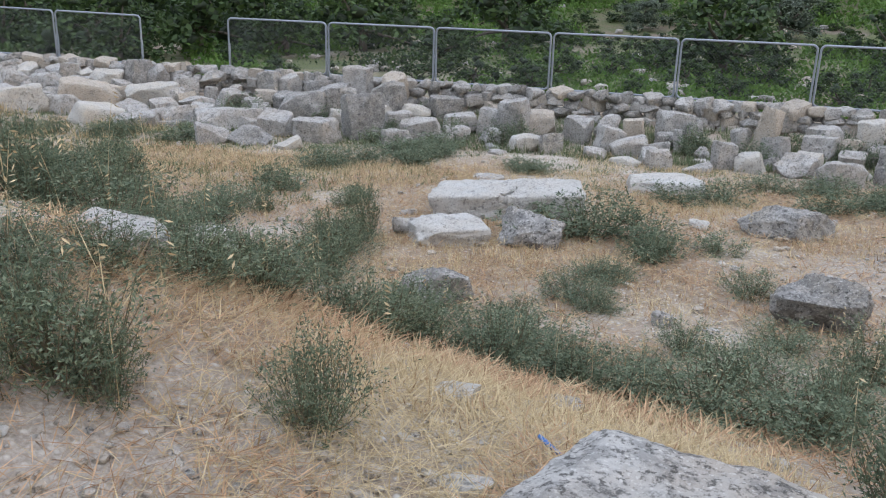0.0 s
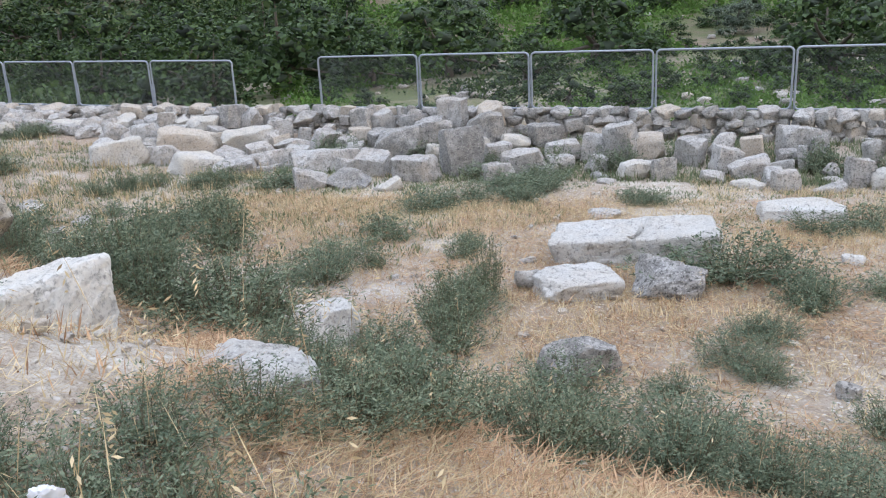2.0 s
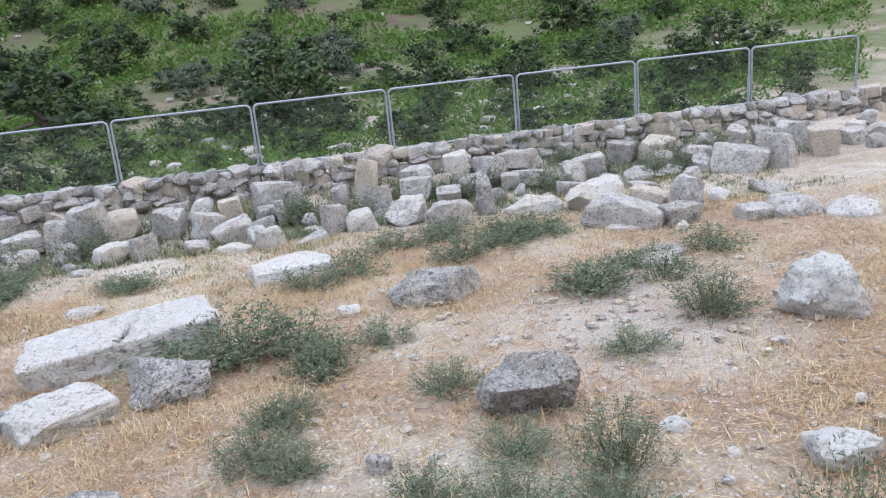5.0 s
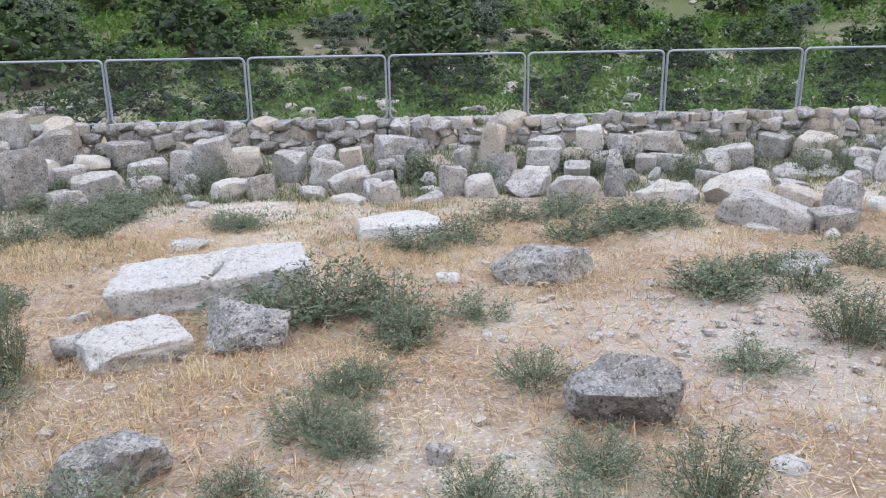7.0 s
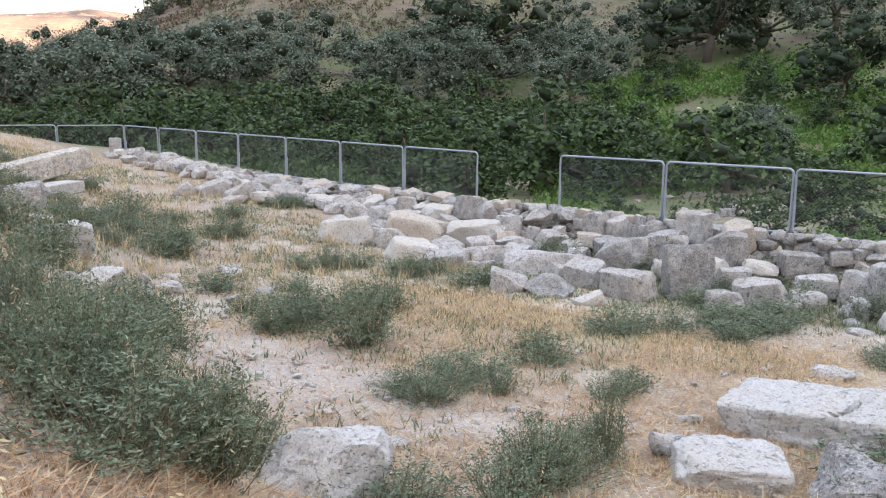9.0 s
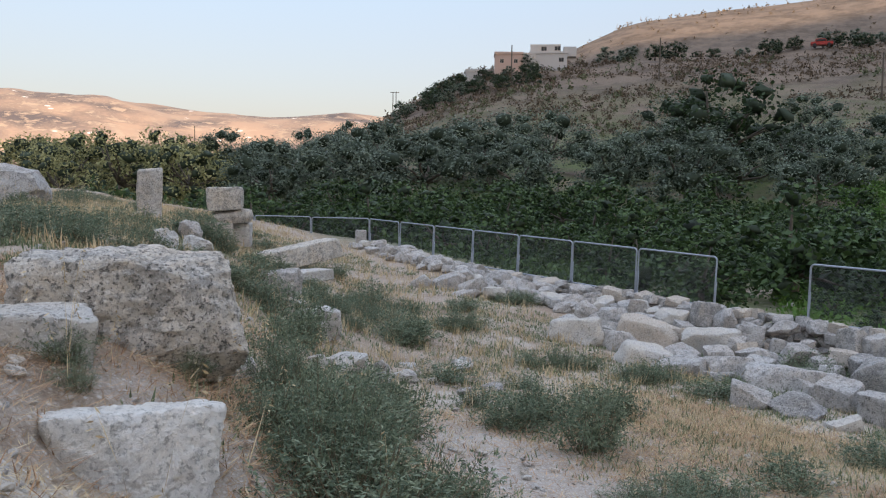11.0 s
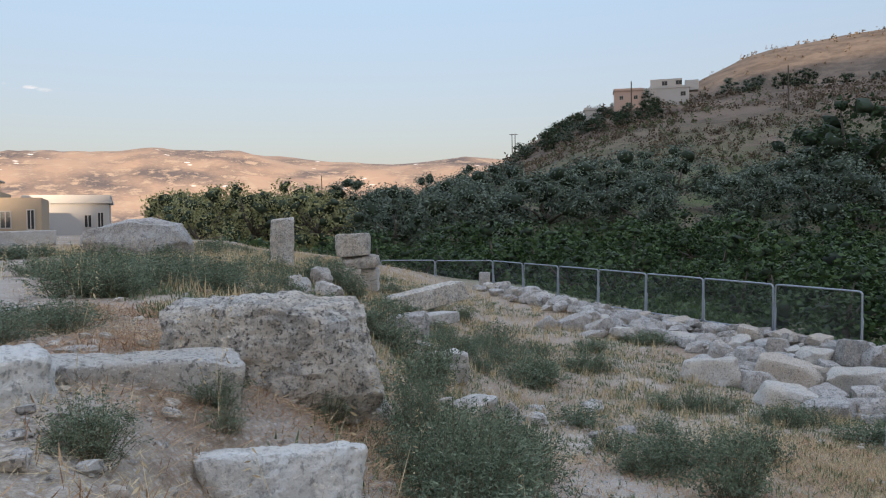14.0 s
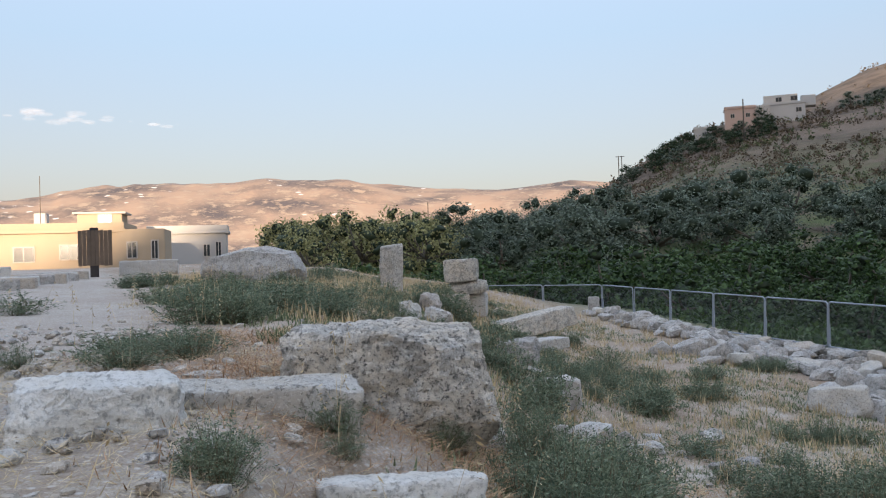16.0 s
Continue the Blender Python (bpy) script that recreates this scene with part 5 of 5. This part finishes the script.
def slope_stones():
    rng = random.Random(17)
    small = [stone_mesh("stone", 0.5, 0.4, 0.3, "r", STONE["gtl"[i % 3]], 760 + i, 3) for i in range(5)]
    pieces = []
    for _ in range(420):
        x, y = polar(rng.uniform(-38, 30), 19 + 50 * rng.random() ** 1.6)
        if y > fence_y(x) + 1:
            pieces.append((pose(x, y, terrain_z(x, y) - 0.05, 0, 0, rng.uniform(0, 360)) @ Matrix.Scale(rng.uniform(0.2, 0.9), 4), rng.choice(small)))
    tagged(joined(pieces, "slope_stones", "pale stones lying on the green slope", None), "", "stones")


slope_stones()


def cloud(az, rise, wide, high, count, seed):
    """A small flat cloud of puffs far off."""
    rng = random.Random(seed)
    bm = bmesh.new()
    for _ in range(count):
        u = rng.gauss(0, 0.33)
        s = high * rng.uniform(0.35, 1.0) * max(0.25, 1 - abs(u))
        m = Matrix.Translation((u * wide, rng.uniform(-40, 40), rng.gauss(0, high * 0.16))) @ Matrix.Diagonal((s * 1.9, s, s * 0.5, 1))
        bmesh.ops.create_icosphere(bm, subdivisions=2, radius=0.5, matrix=m)
    x, y = polar(az, 4200)
    me = bpy.data.meshes.new("cloud")
    bm.to_mesh(me)
    bm.free()
    me.materials.append(VAPOUR)
    me.shade_smooth()
    ob = tagged(new("cloud", me), "small pinkish white cloud in the evening sky", "cloud", kind="structure")
    ob.matrix_basis = pose(x, y, rise * 4200, 0, 0, az)


def vapour():
    n = Nodes("cloud_vapour", 1.0)
    n.done((0.85, 0.8, 0.8))
    n.bsdf.inputs["Specular IOR Level"].default_value = 0.0
    # weak pinkish glow stands in for evening light on the puffs
    n.bsdf.inputs["Emission Color"].default_value = (0.95, 0.82, 0.84, 1)
    n.bsdf.inputs["Emission Strength"].default_value = 0.12
    clear = n.add("ShaderNodeBsdfTransparent")
    mixed = n.add("ShaderNodeMixShader")
    mixed.inputs[0].default_value = 0.03
    n.tree.links.new(clear.outputs[0], mixed.inputs[1])
    n.tree.links.new(n.bsdf.outputs[0], mixed.inputs[2])
    n.tree.links.new(mixed.outputs[0], n.tree.nodes["Material Output"].inputs[0])
    return n.mat


VAPOUR = vapour()
cloud(91.2, 0.163, 420, 60, 13, 1)
cloud(85.6, 0.161, 100, 60, 4, 2)
cloud(93.0, 0.169, 240, 60, 7, 3)


# ---- pillars and ruins on the terrace ----
def carved(name, label, x, y, z, w, d, h, turn, tone, tip=(0, 0), kind="b"):
    return stone(name, x, y, z, w, d, h, turn, "p" if kind == "b" else kind, tone, False, tip, 22, label, 0.8)


carved("stone_pillar", "broken upright pillar of pale limestone", -20.83, 9.73, 0.02, 0.58, 0.5, 1.5, 70, "b", (0.01, 1.5))
carved("pier_stone", "worn lower stone of a stacked pier", -18.62, 10.6, -0.3, 0.62, 0.6, 0.58, 64, "t", (0.01, 1))
carved("pier_stone", "worn lower stone of a stacked pier", -18.9, 11.2, -0.3, 0.62, 0.6, 0.56, 60, "w", (0.01, 0))
carved("pier_stone", "rounded middle stone of a stacked pier", -18.8, 11.0, 0.26, 0.92, 0.7, 0.36, 60, "b", (0.01, 2), "r")
carved("pier_stone", "squared top stone of a stacked pier", -18.75, 10.83, 0.57, 0.78, 0.65, 0.53, 60, "b", (0.01, -2))
carved("fallen_column", "long fallen column lying on the bank", -17.7, 12.0, -0.72, 2.7, 0.55, 0.46, 100, "b", (0.01, -8))
carved("stone_slab", "flat pale slab beside the fallen column", -16.1, 11.3, -0.92, 1.7, 0.5, 0.26, 104, "w", (0.01, 0))
carved("stone_stump", "short squared stone stump by the fence", -27.84, 20.33, -1.35, 0.42, 0.4, 0.85, 60, "g", (0.01, 0))
carved("stone_bench", "long pale block at the end of the path", -36.0, 4.75, 0.72, 2.2, 0.7, 0.7, 82, "w", (0.01, 0))
carved("stone_bench", "pale block beside the path", -33.0, -0.6, 0.8, 1.2, 0.6, 0.5, 95, "w", (0.01, 0))
for k in range(9):
    carved("kerb_stone", "low pale stone along the path", -21.0 - 1.35 * k, 0.15 + 0.2 * k, 0.5 + 0.02 * k, 1.1 + 0.2 * (k % 3), 0.5, 0.42, 86 + 5 * (k % 2), "wgt"[k % 3], (0.01, 0))


def notice_board():
    thing = tagged(new("notice_board"), "weathered wooden board seen from behind on a dark post", "board")
    thing.matrix_basis = pose(-34.0, 2.75, terrain_z(-34.0, 2.75), 0, 0, 88)
    part_bm("post", box_bm(0.3, 0.16, 1.95, 0.02, (-0.05, 0.1, -0.1)), DARK_WOOD, thing, "dark square post")
    for k in range(8):
        part_bm("plank", box_bm(0.14, 0.05, 1.32, 0.008, (-0.53 + 0.148 * k, 0, 0.42 + 0.012 * (k % 3))), WOOD, thing)


notice_board()


# ---- houses ----
def window_part(house, m, w, h):
    f = part_bm("window", box_bm(w + 0.16, 0.1, h + 0.16, 0.0, (0, -0.03, -0.08)), GREY_PLASTER, house, "", m)
    part_bm("pane", box_bm(w, 0.06, h, 0.0, (0, -0.07, 0)), DARK_GLASS, f, "dark window pane")
    part_bm("glazing_bar", box_bm(0.06, 0.08, h, 0.0, (0, -0.08, 0)), GREY_PLASTER, f)


def house(name, label, x, y, z, turn, blocks, windows, size=1.0):
    thing = tagged(new(name), label, "house")
    thing.matrix_basis = pose(x, y, z, 0, 0, turn) @ Matrix.Scale(size, 4)
    for bx, by, bz, w, d, h, mat, kind in blocks:
        bm = box_bm(w, d, h, 0.03, (bx, by, bz))
        if kind == "wall":
            box_bm(w + 0.5, d + 0.5, 0.28, 0.03, (bx, by, bz + h), bm)
            box_bm(w + 0.3, d + 0.3, 0.45, 0.03, (bx, by, bz + h + 0.28), bm)
        part_bm(kind, bm, mat, thing)
    for wx, wy, wz, w, h, side in windows:
        window_part(thing, pose(wx, wy, wz, 0, 0, side), w, h)
    return thing


house("ochre_house", "flat-roofed ochre plaster house in evening sun", -69.0, 0.6, 0.4, 80, [
    (0.0, 2.0, -1.0, 9.0, 7.0, 4.4, PLASTER, "wall"),
    (5.8, 1.0, -1.0, 3.4, 5.4, 4.6, PLASTER, "wing"),
    (2.6, 2.2, 3.9, 3.2, 3.0, 1.0, PLASTER, "roof_room"),
    (-1.9, 2.6, 4.1, 0.9, 0.9, 1.0, WHITEWASH, "water_tank"),
    (2.6, 2.2, 4.9, 3.8, 3.4, 0.14, GREY_PLASTER, "roof_slab"),
], [(-2.2, -1.52, 1.4, 1.3, 1.0, 0), (0.9, -1.52, 1.5, 1.3, 1.0, 0), (1.0, -1.52, -0.6, 1.0, 0.8, 0), (5.2, -1.72, 1.5, 0.6, 1.1, 0), (6.8, -1.72, 1.4, 0.4, 1.3, 0), (3.0, 0.68, 4.2, 0.9, 0.6, 0)])
house("white_house", "low white plaster house in evening sun", -78.0, 10.6, 1.0, 80, [
    (0.0, 2.0, -0.6, 6.6, 4.5, 3.6, WHITEWASH, "wall"),
    (-3.4, 2.0, -0.6, 3.5, 4.0, 3.2, PLASTER, "wing"),
], [(1.6, -0.27, 1.0, 0.5, 1.0, 0), (2.6, -0.27, 1.0, 0.4, 1.2, 0), (-3.4, -0.02, 1.2, 1.2, 0.8, 0)])
hx, hy = polar(45.2, 166)
house("hill_house", "two-storey grey house on the hill's crest", hx, hy, terrain_z(hx, hy) + 0.6, 46, [
    (0, 2, -3.0, 13.0, 8.0, 7.0, WHITEWASH, "wall"),
    (-1, 3, 4.2, 10.5, 7.0, 3.2, GREY_PLASTER, "upper_storey"),
    (7.5, 3, 3.4, 4.5, 5.0, 3.4, WHITEWASH, "wing"),
], [(-1.5, -0.52, 5.2, 1.8, 1.4, 0), (3.2, -0.52, 5.3, 2.0, 1.4, 0), (4.5, -2.02, 1.2, 1.6, 1.4, 0)], 0.55)
hx, hy = polar(47.8, 164)
house("hill_house", "low pink-grey house on the hill's crest", hx, hy, terrain_z(hx, hy) + 0.4, 50, [
    (0, 2, -3.0, 8.0, 6.0, 7.6, PINK_PLASTER, "wall"),
    (5.5, 2, -3.0, 4.5, 5.0, 8.2, GREY_PLASTER, "wing"),
], [(-2.0, -1.02, 2.2, 1.0, 1.0, 0), (2.0, -1.02, 2.2, 1.0, 1.0, 0)], 0.66)
hx, hy = polar(50.1, 165)
house("hill_house", "small white house on the hill's crest", hx, hy, terrain_z(hx, hy) + 0.2, 52, [
    (0, 2, -2.0, 4.5, 4.0, 4.6, WHITEWASH, "wall"),
], [(0.4, -0.02, 0.9, 1.0, 0.9, 0)], 0.7)


# ---- poles and masts ----
def pole(name, label, az, r, h, radius, arms=0, lattice=False):
    x, y = polar(az, r)
    thing = tagged(new(name), label, "pole")
    thing.matrix_basis = pose(x, y, terrain_z(x, y) - 0.3, 0, 0, az)
    if lattice:
        for sx in (-0.45, 0.45):
            part("leg", mesh_of("leg", *tube([(sx, 0, 0), (sx, 0, h)], radius, 6), BARK), thing)
    else:
        part("shaft", mesh_of("shaft", *tube([(0, 0, 0), (0, 0, h)], [radius, radius * 0.7], 8), BARK), thing)
    for k in range(arms):
        part("cross_arm", mesh_of("cross_arm", *tube([(-1.3, 0, h - 0.2 - 0.9 * k), (1.3, 0, h - 0.2 - 0.9 * k)], radius * 0.7, 6), BARK), thing)


pole("power_pylon", "thin twin-legged power pylon beyond the hill", 55.4, 250, 16.0, 0.12, 1, True)
pole("power_pylon", "thin twin-legged power pylon beyond the hill", 56.1, 290, 13.0, 0.12, 1, True)
pole("wooden_pole", "dark wooden pole on the hillside", 47.6, 150, 7.5, 0.14)
pole("wooden_pole", "dark wooden pole on the hillside", 38.0, 140, 7.0, 0.14)
pole("wooden_pole", "dark wooden pole on the hillside", 25.0, 120, 6.0, 0.14)
pole("wooden_pole", "distant wooden pole on the plain", 68.3, 110, 8.0, 0.07)
pole("antenna_mast", "thin antenna mast on a roof", 92.7, 70.5, 7.3, 0.035)


def parked_car():
    """A small red car on the road along the hill's crest."""
    x, y = polar(28.4, 171)
    thing = tagged(new("car"), "small red car parked on the road along the hill", "car")
    thing.matrix_basis = pose(x, y, terrain_z(x, y) + 0.25, 0, 0, 28)
    part_bm("body", box_bm(3.8, 1.6, 0.6, 0.12, (0, 0, 0.3)), RUST, thing)
    cabin = part_bm("cabin", box_bm(2.0, 1.45, 0.55, 0.16, (-0.2, 0, 0.88)), RUST, thing)
    part_bm("window", box_bm(1.7, 1.49, 0.32, 0.05, (-0.2, 0, 0.98)), DARK_GLASS, cabin)
    for wx in (-1.2, 1.2):
        for wy in (-0.75, 0.75):
            part("wheel", mesh_of("wheel", *tube([(wx, wy - 0.1, 0.3), (wx, wy + 0.1, 0.3)], 0.32, 14), DARK_WOOD), thing)


parked_car()

# ---- litter ----
lx, ly = -0.15, 2.62
pen = tagged(new("plastic_stick"), "thin blue plastic stick lying in straw", "litter")
pen.matrix_basis = pose(lx, ly, ground_z(lx, ly) + 0.035, 0, 12, -40)
part("stick", mesh_of("stick", *tube([(-0.06, 0, 0), (0.06, 0, 0)], 0.008, 6), BLUE), pen)
rag = tagged(new("plastic_bag", stone_mesh("plastic_bag", 0.075, 0.04, 0.09, "r", LITTER, 444, 12, 5.0)), "crumpled white plastic bag caught in a shrub", "litter")
rag.matrix_basis = pose(-1.9, 2.04, ground_z(-1.9, 2.04) + 0.14, 20, 15, 30)

# ---- the many stones of the wall ----
add_wall_stones()
